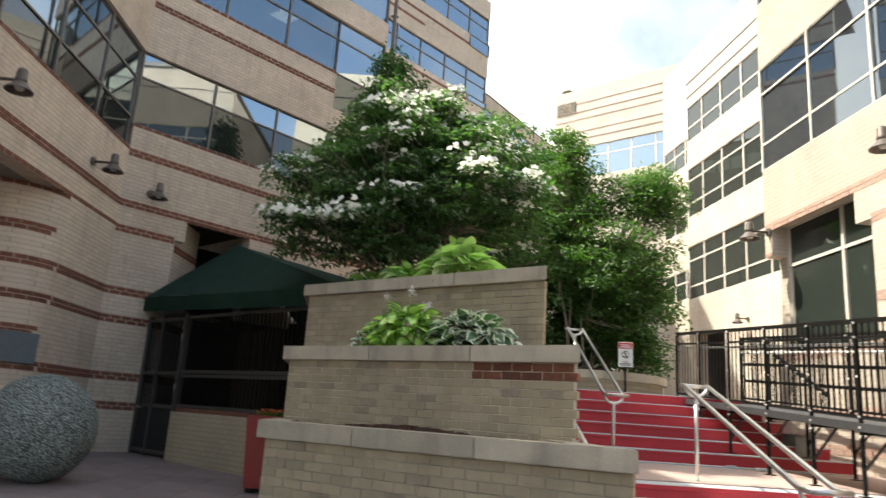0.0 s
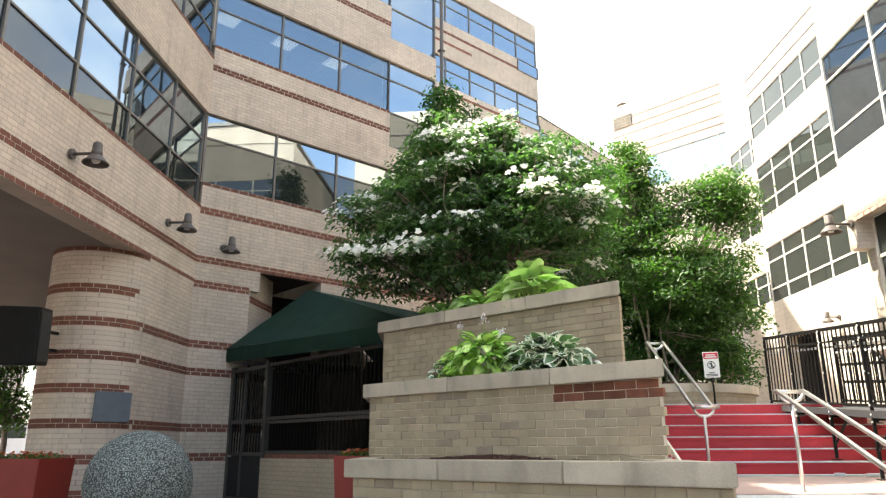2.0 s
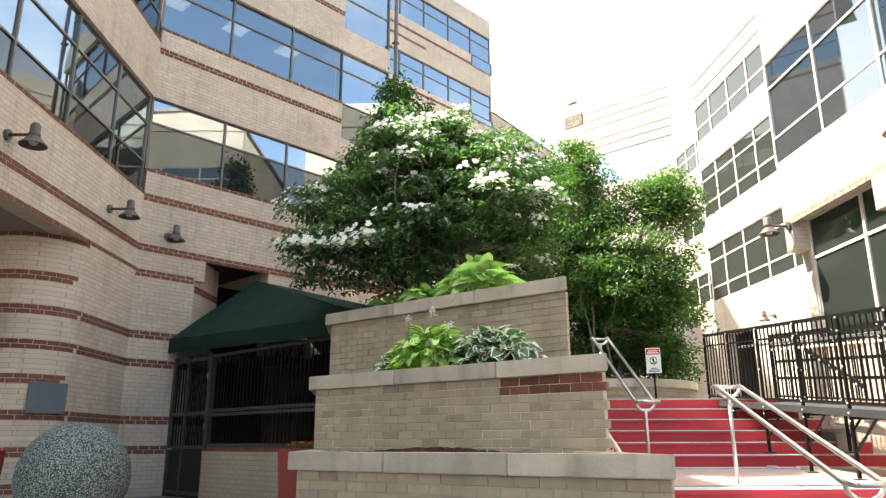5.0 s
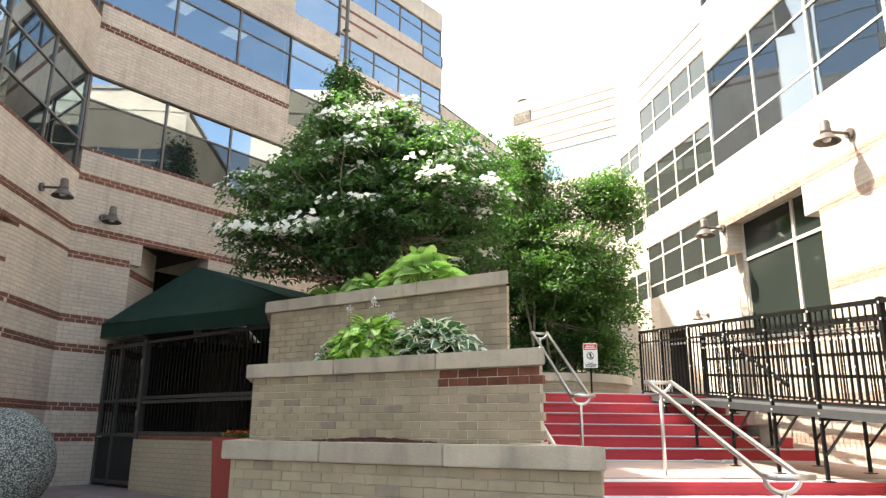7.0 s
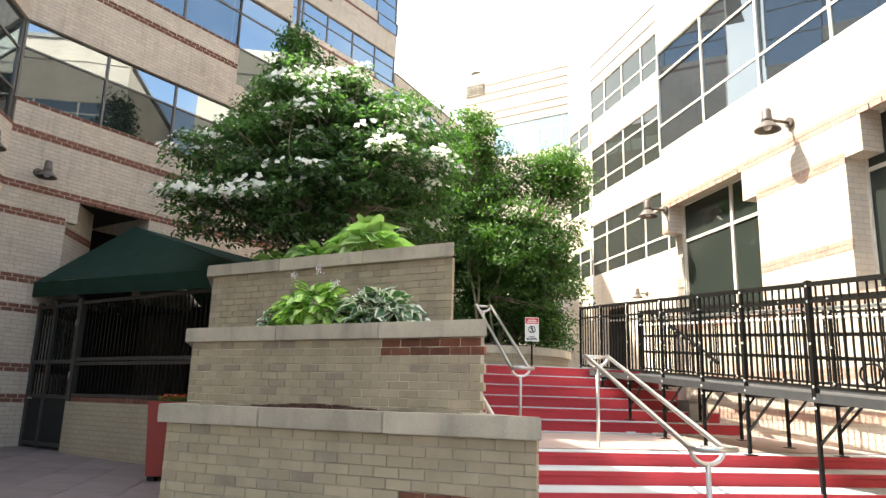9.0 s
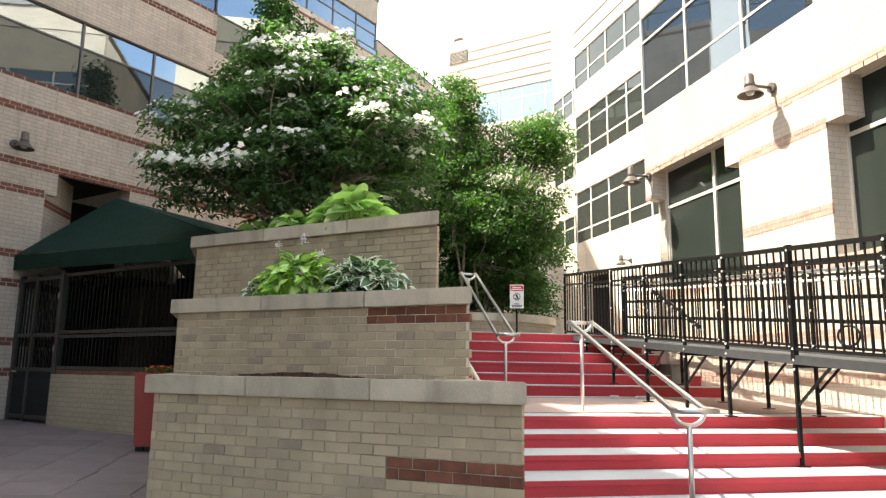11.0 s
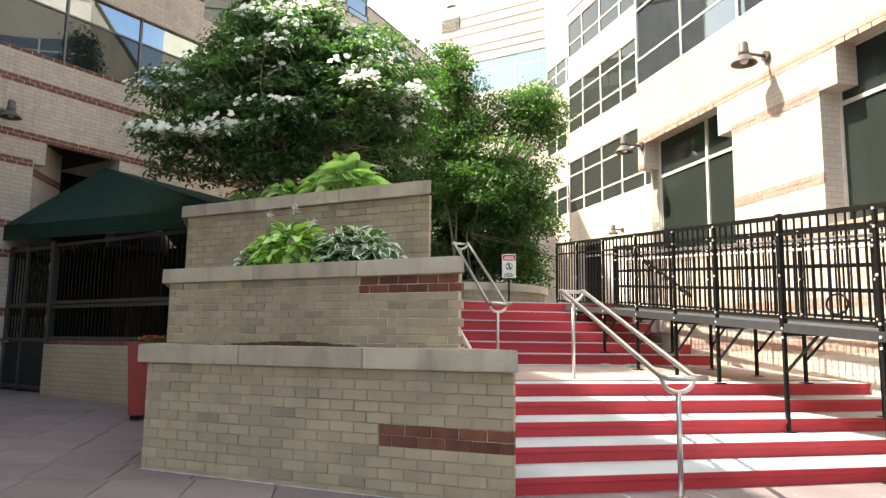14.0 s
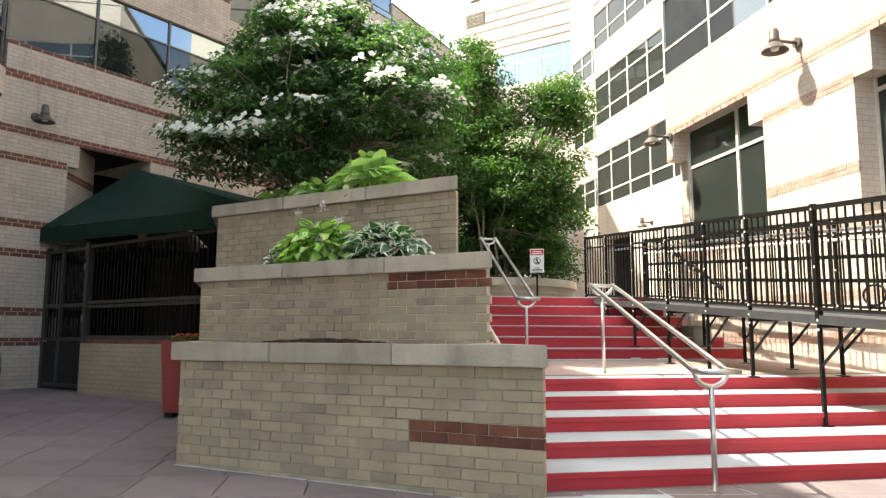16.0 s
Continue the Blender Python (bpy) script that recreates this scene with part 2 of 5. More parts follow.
def rod(bm, p, q, r, sides=10, r2=None, caps=True):
    p, q = Vector(p), Vector(q)
    ax = (q - p).normalized()
    a = ax.orthogonal().normalized()
    b = ax.cross(a)
    r2 = r if r2 is None else r2
    rings = [[bm.verts.new(c + (a * math.cos(k * math.tau / sides) + b * math.sin(k * math.tau / sides)) * rr) for k in range(sides)] for c, rr in ((p, r), (q, r2))]
    for k in range(sides):
        bm.faces.new((rings[0][k], rings[0][(k + 1) % sides], rings[1][(k + 1) % sides], rings[1][k]))
    if caps:
        bm.faces.new(rings[0][::-1])
        bm.faces.new(rings[1])
    return bm


def tube(bm, pts, r, sides=10, closed=False):
    """A bent pipe through the points."""
    pts = [Vector(p) for p in pts]
    n = len(pts)
    rings = []
    up = None
    for i, p in enumerate(pts):
        a = pts[(i - 1) % n] if closed or i else p
        c = pts[(i + 1) % n] if closed or i < n - 1 else p
        ax = (c - a).normalized()
        up = ax.orthogonal().normalized() if up is None else (up - ax * up.dot(ax)).normalized()
        side = ax.cross(up)
        rings.append([bm.verts.new(p + (up * math.cos(k * math.tau / sides) + side * math.sin(k * math.tau / sides)) * r) for k in range(sides)])
    for i in range(n if closed else n - 1):
        A, B = rings[i], rings[(i + 1) % n]
        for k in range(sides):
            bm.faces.new((A[k], A[(k + 1) % sides], B[(k + 1) % sides], B[k]))
    if not closed:
        bm.faces.new(rings[0][::-1])
        bm.faces.new(rings[-1])
    return bm


def lathe(bm, profile, sides=24):
    """Turns (radius, height) pairs round z."""
    rings = [[bm.verts.new((r * math.cos(k * math.tau / sides), r * math.sin(k * math.tau / sides), z)) for k in range(sides)] for r, z in profile]
    for A, B in zip(rings, rings[1:]):
        for k in range(sides):
            bm.faces.new((A[k], A[(k + 1) % sides], B[(k + 1) % sides], B[k]))
    return bm


def ground_z(y):
    return 0.018 * (y - 5.5)


def quad_prism(bm, pts, z0, z1):
    """A solid over a plan outline; z0 and z1 may be functions of (x, y)."""
    f0 = z0 if callable(z0) else (lambda x, y: z0)
    f1 = z1 if callable(z1) else (lambda x, y: z1)
    lo = [bm.verts.new((x, y, f0(x, y))) for x, y in pts]
    hi = [bm.verts.new((x, y, f1(x, y))) for x, y in pts]
    n = len(pts)
    bm.faces.new(lo[::-1])
    bm.faces.new(hi)
    for i in range(n):
        bm.faces.new((lo[i], lo[(i + 1) % n], hi[(i + 1) % n], hi[i]))
    bmesh.ops.recalc_face_normals(bm, faces=bm.faces)
    return bm


# ================= ground =================
rows_y = [-300, -60, -30, 0, 30, 60, 120, 500]
bm = bmesh.new()
lines = [[bm.verts.new((x, y, ground_z(max(-30, min(60, y))) - 0.016)) for x in (-400, -60, 60, 400)] for y in rows_y]
for A, B in zip(lines, lines[1:]):
    for k in range(3):
        bm.faces.new((A[k], A[k + 1], B[k + 1], B[k]))
tagged(part("ground", bm, M_JOINT), "dark joint bed under the paved plaza and street", "ground", kind="structure")


# ================= left building =================
# W1: the wing that runs beside the camera; W2: the long front behind the tree
LC = Vector((-7.37, 14.762, 0))
U1, N1 = Vector((math.cos(radians(-87)), math.sin(radians(-87)), 0)), Vector((0.9986, 0.0523, 0))
U2, N2 = Vector((math.cos(radians(49)), math.sin(radians(49)), 0)), Vector((math.sin(radians(49)), -math.cos(radians(49)), 0))


def axes(origin, along, out):
    """Local x along the wall, local y out of it towards the court, z up. Handed so that it stays a turn, not a mirror."""
    up = Vector((0, 0, 1))
    m = Matrix.Identity(4)
    if along.cross(out).dot(up) < 0:
        along = -along
    m.col[0][:3], m.col[1][:3], m.col[2][:3], m.col[3][:3] = along, out, up, origin
    return m


A1 = axes(LC, U1, N1)      # s = -x if flipped
A2 = axes(LC, U2, N2)
F1 = 1 if A1.col[0].to_3d().dot(U1) > 0 else -1
F2 = 1 if A2.col[0].to_3d().dot(U2) > 0 else -1


def span(f, s0, s1):
    return (min(f * s0, f * s1), max(f * s0, f * s1))


def wall_piece(bm, f, s0, s1, z0, z1, d0=-0.35, d1=0.0):
    x0, x1 = span(f, s0, s1)
    return box(bm, x0, x1, d0, d1, z0, z1)


BAND_TOPS = (1.18, 1.78, 2.96, 3.56)


def band(parent, f, s0, s1, top, rows=2, course=0.085, length=0.23, out=0.004, mat=None):
    """Courses of red brick, each brick set on its own in the joint, kept in one mesh."""
    bm = bmesh.new()
    for r in range(rows):
        z1 = top - r * course
        s = s0 - (length / 2 if r % 2 else 0)
        while s < s1:
            a, b = max(s, s0), min(s + length - 0.02, s1)
            if b - a > 0.03:
                x0, x1 = span(f, a, b)
                box(bm, x0, x1, -0.03, out + 0.004 * random.random(), z1 - course + 0.012, z1)
            s += length
    ob = part("brick_band", bm, mat or M_RED_FAR, parent)
    ob["kind"] = "stuff"
    return ob


def ribbon(parent, f, s0, s1, z0, z1, mullions, transoms, glass=None, frame_mat=None, deep=0.10, bar=0.05, room=False, low=None):
    """A strip window: recessed glass pane by pane, uprights and rails standing proud of it."""
    glass, frame_mat = glass or M_GLASS, frame_mat or M_FRAME
    if room:
        bm = wall_piece(bmesh.new(), f, s0, s1, z0 - 0.7, z0, -4.0, -0.4)
        wall_piece(bm, f, s0, s1, z1 + 0.25, z1 + 0.4, -4.0, -0.36)
        wall_piece(bm, f, s0, s1, z0, z1 + 0.25, -4.2, -4.0)
        wall_piece(bm, f, s0, s0 + 0.02, z0, z1 + 0.25, -4.0, -0.4)
        wall_piece(bm, f, s1 - 0.02, s1, z0, z1 + 0.25, -4.0, -0.4)
        win = part("window", bm, M_ROOM, parent)
    else:
        win = part("window", wall_piece(bmesh.new(), f, s0, s1, z0, z1, -deep - 0.25, -deep - 0.04), M_DARK, parent)
    xs = [s0] + list(mullions) + [s1]
    zs = [z0] + list(transoms) + [z1]
    for a, b in zip(xs, xs[1:]):
        for c, d in zip(zs, zs[1:]):
            bm = wall_piece(bmesh.new(), f, a + 0.01, b - 0.01, c + 0.01, d - 0.01, -deep - 0.02, -deep)
            bmesh.ops.rotate(bm, verts=bm.verts, cent=((a + b) / 2 * f, -deep, (c + d) / 2), matrix=Matrix.Rotation(random.uniform(-0.002, 0.002), 3, "Z") @ Matrix.Rotation(random.uniform(-0.002, 0.002), 3, "X"))
            part("pane", bm, low if low and c == z0 else glass, win)
    for m in xs:
        w = bar / 2
        part("mullion", wall_piece(bmesh.new(), f, m - w, m + w, z0, z1, -deep - 0.03, -deep + 0.035), frame_mat, win)
    for z in zs:
        w = bar / 2
        bm = wall_piece(bmesh.new(), f, s0, s1, z - w * 0.8, z + w * 0.8, -deep - 0.03, -deep + 0.028)
        part("transom", bm, frame_mat, win)
    return win


def steps_of(a, b, n):
    return [a + (b - a) * i / n for i in range(1, n)]


left_building = thing("wall_left_building", A2, "buff brick office front with red brick bands and ribbon windows", "building", kind="structure")
S2 = 7.22            # end of the long front


def L2(z0, z1, s0=0.0, s1=S2, name="wall"):
    return part(name, wall_piece(bmesh.new(), F2, s0, s1, z0, z1), M_BUFF, left_building)


L2(-0.5, 5.38, 0.0, 1.35)
L2(5.38, 7.22)
L2(4.83, 5.379, 1.35, 1.6)
L2(3.3, 5.379, 3.3, 5.0)
L2(-0.5, 5.379, 5.0, S2)
L2(8.97, 10.79, 0.0, 5.4)
L2(8.97, 9.66, 5.4, S2)
L2(12.45, 14.3, 0.0, 5.4)
L2(12.45, 13.2, 5.4, S2)
L2(16.0, 17.0)
for top in BAND_TOPS:
    band(left_building, F2, 0.0, 1.34, top)
band(left_building, F2, 0.0, 1.34, 4.90)
band(left_building, F2, 0.0, S2, 5.47)
band(left_building, F2, 3.3, S2, 4.90)
band(left_building, F2, 0.0, S2, 6.62)
band(left_building, F2, 0.0, S2, 7.215, 1)
band(left_building, F2, 0.0, 5.4, 10.25)
band(left_building, F2, 0.0, 5.4, 10.785, 1)
band(left_building, F2, 0.0, 5.4, 13.75)
ribbon(left_building, F2, 0.0, S2, 7.22, 8.97, [1.86, 3.68, 5.4], [8.36], low=M_GLASS_LOW)
ribbon(left_building, F2, 0.0, 5.4, 10.79, 12.45, [1.84, 3.67], [11.85], M_GLASS_CLEAR, room=True)
ribbon(left_building, F2, 5.4, S2, 9.66, 12.45, [], [10.79, 11.85], low=M_GLASS_LOW)
ribbon(left_building, F2, 0.0, 5.4, 14.3, 16.0, [1.84, 3.67], [15.4])
ribbon(left_building, F2, 5.4, S2, 13.2, 16.0, [], [14.3, 15.4])
# recess: side walls, back wall and soffit, darkened in colour for its shade
part("recess_wall", wall_piece(bmesh.new(), F2, 5.0, 5.3, 0, 5.379, -2.6, -0.36), M_RECESS_SHADE, left_building)
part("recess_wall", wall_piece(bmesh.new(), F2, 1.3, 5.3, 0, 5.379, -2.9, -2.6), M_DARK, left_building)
part("recess_soffit", wall_piece(bmesh.new(), F2, 1.61, 3.29, 5.385, 5.5, -2.6, -0.36), M_RECESS_SHADE, left_building)
part("recess_soffit", wall_piece(bmesh.new(), F2, 3.3, 4.99, 3.3, 3.4, -2.6, -0.36), M_RECESS_SHADE, left_building)
chamfer = part("chamfer_wall", wall_piece(bmesh.new(), F2, 0.0, 1.5, 0, 5.378, -0.25, -0.004), M_BUFF, left_building)
chamfer.matrix_local = pose(F2 * 1.36, 0, 0, 0, 0, -41 * F2)
for top in BAND_TOPS + (4.72,):
    band(chamfer, F2, 0.02, 1.5, top)
# end of the front, roof and body
part("side_wall", wall_piece(bmesh.new(), F2, S2 - 0.35, S2 - 0.002, -0.5, 17.0, -9.0, -0.36), M_BUFF, left_building)
part("roof", wall_piece(bmesh.new(), F2, -0.1, S2, 16.8, 16.95, -9.0, -0.36), M_ROOF, left_building)
# Unseen back wall, added to keep sun from leaking through the rooms.
part("back_wall", wall_piece(bmesh.new(), F2, -0.1, S2, 0, 17.0, -9.3, -9.0), M_BUFF, left_building)
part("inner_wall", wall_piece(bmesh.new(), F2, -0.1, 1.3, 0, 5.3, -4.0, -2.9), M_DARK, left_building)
part("side_wall", wall_piece(bmesh.new(), F2, -0.1, 0.1, 12.0, 17.0, -9.0, -0.36), M_BUFF, left_building)
# the downpipe at the end of the front
pipe = thing("downpipe", A2 @ pose(F2 * (S2 + 0.16), 0.08, 0), "bronze metal downpipe running up the building corner", "downpipe")
bm = bmesh.new()
rod(bm, (0, 0, 0.1), (0, 0, 16.9), 0.06, 12)
part("pipe", bm, M_LAMP, pipe)
for z in (3, 6.5, 10, 13.5, 16.3):
    part("bracket", boxes((-0.09, 0.09, -0.10, 0.075, z, z + 0.05)), M_LAMP, pipe)

wing = thing("wall_left_wing", A1, "buff brick wing with a rounded pier and ribbon windows over a covered passage", "building", kind="structure")
W1_END = 24.0


def L1(z0, z1, s0=0.0, s1=W1_END):
    return part("wall", wall_piece(bmesh.new(), F1, s0, s1, z0, z1), M_BUFF, wing)


L1(4.84, 6.66)
L1(8.95, 10.44)
L1(-0.5, 4.839, 0.0, 2.1)
for top in BAND_TOPS:
    band(wing, F1, 0.0, 2.1, top)
band(wing, F1, 0.0, W1_END, 4.92, 1)
band(wing, F1, 0.0, W1_END, 5.47)
band(wing, F1, 0.0, W1_END, 6.655, 1)
band(wing, F1, 0.0, W1_END, 10.435, 1)
ribbon(wing, F1, 0.05, W1_END, 6.66, 8.95, [1.6 + 1.74 * i for i in range(13)], [7.35, 8.27], low=M_GLASS_LOW)
ribbon(wing, F1, 0.05, W1_END, 10.44, 12.45, [1.6 + 1.74 * i for i in range(13)], [11.1, 11.85])
L1(12.45, 14.6)
part("roof", wall_piece(bmesh.new(), F1, 0, W1_END, 14.4, 14.55, -9.0, -0.36), M_ROOF, wing)
part("soffit", wall_piece(bmesh.new(), F1, 2.0, W1_END, 4.85, 5.0, -9.0, -0.36), M_SOFFIT, wing)
part("floor_slab", wall_piece(bmesh.new(), F1, 0, W1_END, 5.3, 5.5, -9.0, -0.36), M_SOFFIT, wing)
part("soffit", wall_piece(bmesh.new(), F1, -9.0, 1.999, 4.85, 5.0, -9.0, -1.2), M_SOFFIT, wing)
# Back of the wing, out of view, added to stop sun coming through.
part("back_wall", wall_piece(bmesh.new(), F1, -9.0, W1_END, 4.84, 14.6, -9.3, -9.0), M_BUFF, wing)
part("roof", wall_piece(bmesh.new(), F1, -9.0, 0, 14.3, 14.4, -9.0, -2.5), M_ROOF, wing)
part("passage_beam", wall_piece(bmesh.new(), F1, -9.0, W1_END, 4.3, 4.849, -9.0, -8.6), M_SOFFIT, wing)
# rounded pier
PR = 0.90
bm = bmesh.new()
N_ARC = 28
ring = []
for k in range(N_ARC + 1):
    a = radians(90 - 180 * k / N_ARC)
    ring.append((F1 * (2.1 + PR * math.cos(a)), -PR + PR * math.sin(a)))
quad_prism(bm, ring, 0.0, 4.845)
part("rounded_pier", bm, M_BUFF, wing)
for top in (0.60, 1.18, 1.78, 2.38, 2.96, 3.56, 4.16, 4.845):
    bm = bmesh.new()
    # two of the bands stop short of the flat wall
    n, skip = 13, 1 if top in (2.38, 4.16) else 0
    for r in range(2 if top < 4.8 else 1):
        for k in range(skip, n):
            a0, a1 = [radians(90 - 180 * (k + q + 0.5 * (r % 2)) / n) for q in (0.02, 0.97)]
            pts = []
            for rr in (PR - 0.03, PR + 0.006):
                pts.append([(F1 * (2.1 + rr * math.cos(a)), -PR + rr * math.sin(a)) for a in (a0, (a0 + a1) / 2, a1)])
            quad_prism(bm, pts[0] + pts[1][::-1], top - (r + 1) * 0.085 + 0.012, top - r * 0.085)
    ob = part("brick_band", bm, M_RED_FAR, wing)
    ob["kind"] = "stuff"

# ================= right building =================
UR, NR = Vector((math.cos(radians(96)), math.sin(radians(96)), 0)), Vector((-math.sin(radians(96)), math.cos(radians(96)), 0))
AR = axes(Vector((6.5, 11.5, 0)), UR, NR)
FR = 1 if AR.col[0].to_3d().dot(UR) > 0 else -1
right_building = thing("wall_right_building", AR, "sunlit buff brick building with tall shop windows and a ribbon of office glass", "building", kind="structure")


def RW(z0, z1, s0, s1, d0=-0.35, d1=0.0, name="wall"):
    return part(name, wall_piece(bmesh.new(), FR, s0, s1, z0, z1, d0, d1), M_BUFF_SUNLIT, right_building)


R_END, R_NEAR = 2.72, -18.0
RW(5.49, 6.75, R_NEAR, R_END)
RW(9.05, 10.6, R_NEAR, R_END)
RW(12.6, 14.3, R_NEAR, R_END)
part("parapet", wall_piece(bmesh.new(), FR, R_NEAR, R_END, 14.302, 15.2, -0.35, 0.03), M_BUFF_SUNLIT, right_building)
part("coping", wall_piece(bmesh.new(), FR, R_NEAR, R_END, 15.202, 15.36, -0.4, 0.10), M_ROOF, right_building)
band(right_building, FR, R_NEAR, R_END, 5.57, mat=M_RED_SUNLIT)
openings = [(-0.43, 2.44), (-5.3, -2.43), (-10.3, -7.4), (-15.2, -12.3)]
edges = [R_END] + [v for a, b in openings for v in (b, a)] + [R_NEAR]
for i, (hi, lo) in enumerate(zip(edges[::2], edges[1::2])):
    if i == 0:
        RW(-0.5, 4.88, lo, hi, -0.75, -0.30, "pier")
    else:
        RW(-0.5, 5.489, lo, hi)
        band(right_building, FR, lo, hi, 4.95, mat=M_RED_SUNLIT)
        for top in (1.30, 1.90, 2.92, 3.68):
            band(right_building, FR, lo, hi, top, mat=M_RED_SUNLIT)
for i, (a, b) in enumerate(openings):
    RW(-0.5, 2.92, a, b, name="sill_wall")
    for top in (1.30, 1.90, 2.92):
        band(right_building, FR, a, b, top, mat=M_RED_SUNLIT)
    # the head steps: in on one side, out over the pier on the other
    RW(4.87, 5.489, a, a + 0.38)
    if i:
        RW(4.87, 5.489, b - 0.34, b)
    win = ribbon(right_building, FR, a, b, 2.92, 5.489, [(a * 0.58 + b * 0.42)], [4.70], M_GLASS_DARK, M_FRAME_PALE, 0.36, 0.075)
RW(4.881, 5.489, 2.44, R_END, -0.35, 0.0, "corbel")
band(right_building, FR, 2.45, R_END, 4.97, 1, mat=M_RED_SUNLIT)
RW(-0.5, 14.3, R_END - 0.35, R_END - 0.002, -9.0, -0.36, "side_wall")
part("roof", wall_piece(bmesh.new(), FR, R_NEAR, R_END, 14.6, 14.7, -9.0, -0.36), M_ROOF, right_building)
ribbon(right_building, FR, R_NEAR, R_END, 6.75, 9.05, [1.02 - 1.7 * i for i in range(0, 11)], [7.32, 8.46], M_GLASS_BAY, M_FRAME_PALE, 0.04, 0.058)
ribbon(right_building, FR, R_NEAR, R_END, 10.6, 12.6, [1.02 - 1.7 * i for i in range(0, 11)], [11.2, 12.1], M_GLASS_BAY, M_FRAME_PALE, 0.04, 0.058)

# ================= buildings further back =================
AB = axes(Vector((-3.65, 29.5, 0)), U2, N2)
back_block = thing("wall_back_block", AB, "buff brick office block set back behind the long front", "building", kind="structure")


def BW(z0, z1, s0, s1, d0=-0.4, d1=0.0, mat=None, name="wall"):
    return part(name, wall_piece(bmesh.new(), F2, s0, s1, z0, z1, d0, d1), mat or M_BUFF, back_block)


BE = 6.98
BW(0, 17.45, -4.0, BE)
BW(18.92, 20.8, -4.0, BE)
BW(22.35, 23.4, -4.0, BE)
for top, end in ((17.2, 5.4), (19.75, 2.08), (20.3, 5.4)):
    band(back_block, F2, -4.0, end, top, 1, 0.15, 0.5)
ribbon(back_block, F2, -4.0, BE, 17.45, 18.92, [-2.9, -1.2, 0.42, 2.0, 3.74, 5.42], [18.3], bar=0.07)
ribbon(back_block, F2, -4.0, BE, 20.8, 22.35, [-2.9, -1.2, 0.42, 2.0, 3.74, 5.42], [21.75], bar=0.07)
ribbon(back_block, F2, 5.42, BE, 17.15, 17.45, [], [], deep=-0.02)
ribbon(back_block, F2, 5.42, BE, 20.15, 20.8, [], [], deep=-0.02)
BW(0, 23.4, BE - 0.4, BE - 0.002, -8.0, -0.41, name="side_wall")
BW(23.2, 23.35, -4.0, BE, -8.0, -0.41, M_ROOF, "roof")

U3, N3 = Vector((math.cos(radians(57)), math.sin(radians(57)), 0)), Vector((math.sin(radians(57)), -math.cos(radians(57)), 0))
AL = axes(Vector((-3.65, 29.5, 0)) + U2 * (BE + 0.02), U3, N3)
F3 = 1 if AL.col[0].to_3d().dot(U3) > 0 else -1
low_block = thing("wall_low_block", AL, "lower buff brick block with a strip of small panes under its parapet", "building", kind="structure")
part("wall", wall_piece(bmesh.new(), F3, 0, 15.0, 0, 16.45, -0.4, 0), M_BUFF, low_block)
part("wall", wall_piece(bmesh.new(), F3, 0, 15.0, 17.25, 18.03, -0.4, 0), M_BUFF, low_block)
part("coping", wall_piece(bmesh.new(), F3, 0, 15.0, 18.032, 18.09, -0.44, 0.05), M_FRAME, low_block)
part("roof", wall_piece(bmesh.new(), F3, 0, 15.0, 17.7, 17.8, -6.0, -0.41), M_ROOF, low_block)
ribbon(low_block, F3, 0, 15.0, 16.45, 17.25, steps_of(0, 15.0, 18), [], deep=0.05)

# R2: the far part of the right-hand side
UF = Vector((math.cos(radians(98)), math.sin(radians(98)), 0))
NF = Vector((-math.sin(radians(98)), math.cos(radians(98)), 0))
AF = axes(Vector((10.9, 25.2, 0)), UF, NF)
FF = 1 if AF.col[0].to_3d().dot(UF) > 0 else -1
far_right = thing("wall_far_right_building", AF, "sunlit pale brick office front with dark gridded windows", "building", kind="structure")


def FW(z0, z1, s0=-9.0, s1=5.65, d0=-0.4, d1=0.0, mat=None, name="wall"):
    return part(name, wall_piece(bmesh.new(), FF, s0, s1, z0, z1, d0, d1), mat or M_PALE_WALL, far_right)


FE = 5.65
FW(0, 7.0, -9.0, 2.75)
FW(5.45, 7.0, 2.75, 4.85)
FW(0, 7.0, 4.85, FE)
# doorway lining, coloured near-black and brown for the shade within
part("doorway_back", wall_piece(bmesh.new(), FF, 2.6, 5.0, 0, 5.6, -2.2, -2.0), M_DARK, far_right)
for a, b in ((2.6, 2.75), (4.85, 5.0)):
    part("doorway_side", wall_piece(bmesh.new(), FF, a, b, 0, 5.6, -2.0, -0.41), M_RECESS_SHADE, far_right)
part("doorway_soffit", wall_piece(bmesh.new(), FF, 2.75, 4.85, 5.45, 5.6, -2.0, -0.41), M_RECESS_SHADE, far_right)
part("doorway_door", wall_piece(bmesh.new(), FF, 2.85, 4.75, 1.5, 4.4, -1.2, -1.12), M_DARK_FRAME, far_right)
FW(9.36, 10.7)
FW(12.95, 14.3)
FW(15.95, 18.6)
for z0, z1, tr in ((7.0, 9.36, [7.58, 8.72]), (10.7, 12.95, [11.33, 12.4]), (14.3, 15.95, [14.95])):
    FW(z0 + 0.001, z1 - 0.001, -9.0, -2.19)
    ribbon(far_right, FF, -2.19, FE, z0, z1, [4.27 - 1.615 * i for i in range(4)], tr, M_GLASS_DARK, M_FRAME_PALE, 0.06, 0.09)
for z in (16.5, 17.2):
    band(far_right, FF, -9.0, FE, z, 1, 0.08, 0.6, 0.02, M_FRAME)
FW(0, 18.6, FE - 0.4, FE - 0.002, -3.0, -0.41, name="side_wall")
FW(18.3, 18.5, -9, FE, -8, -0.41, M_ROOF, "roof")
# the piece between it and the far block
AG = axes(Vector((12.0, 33.5, 0)), UF, NF)
link = thing("wall_link_building", AG, "pale brick link between the sunlit buildings", "building", kind="structure")
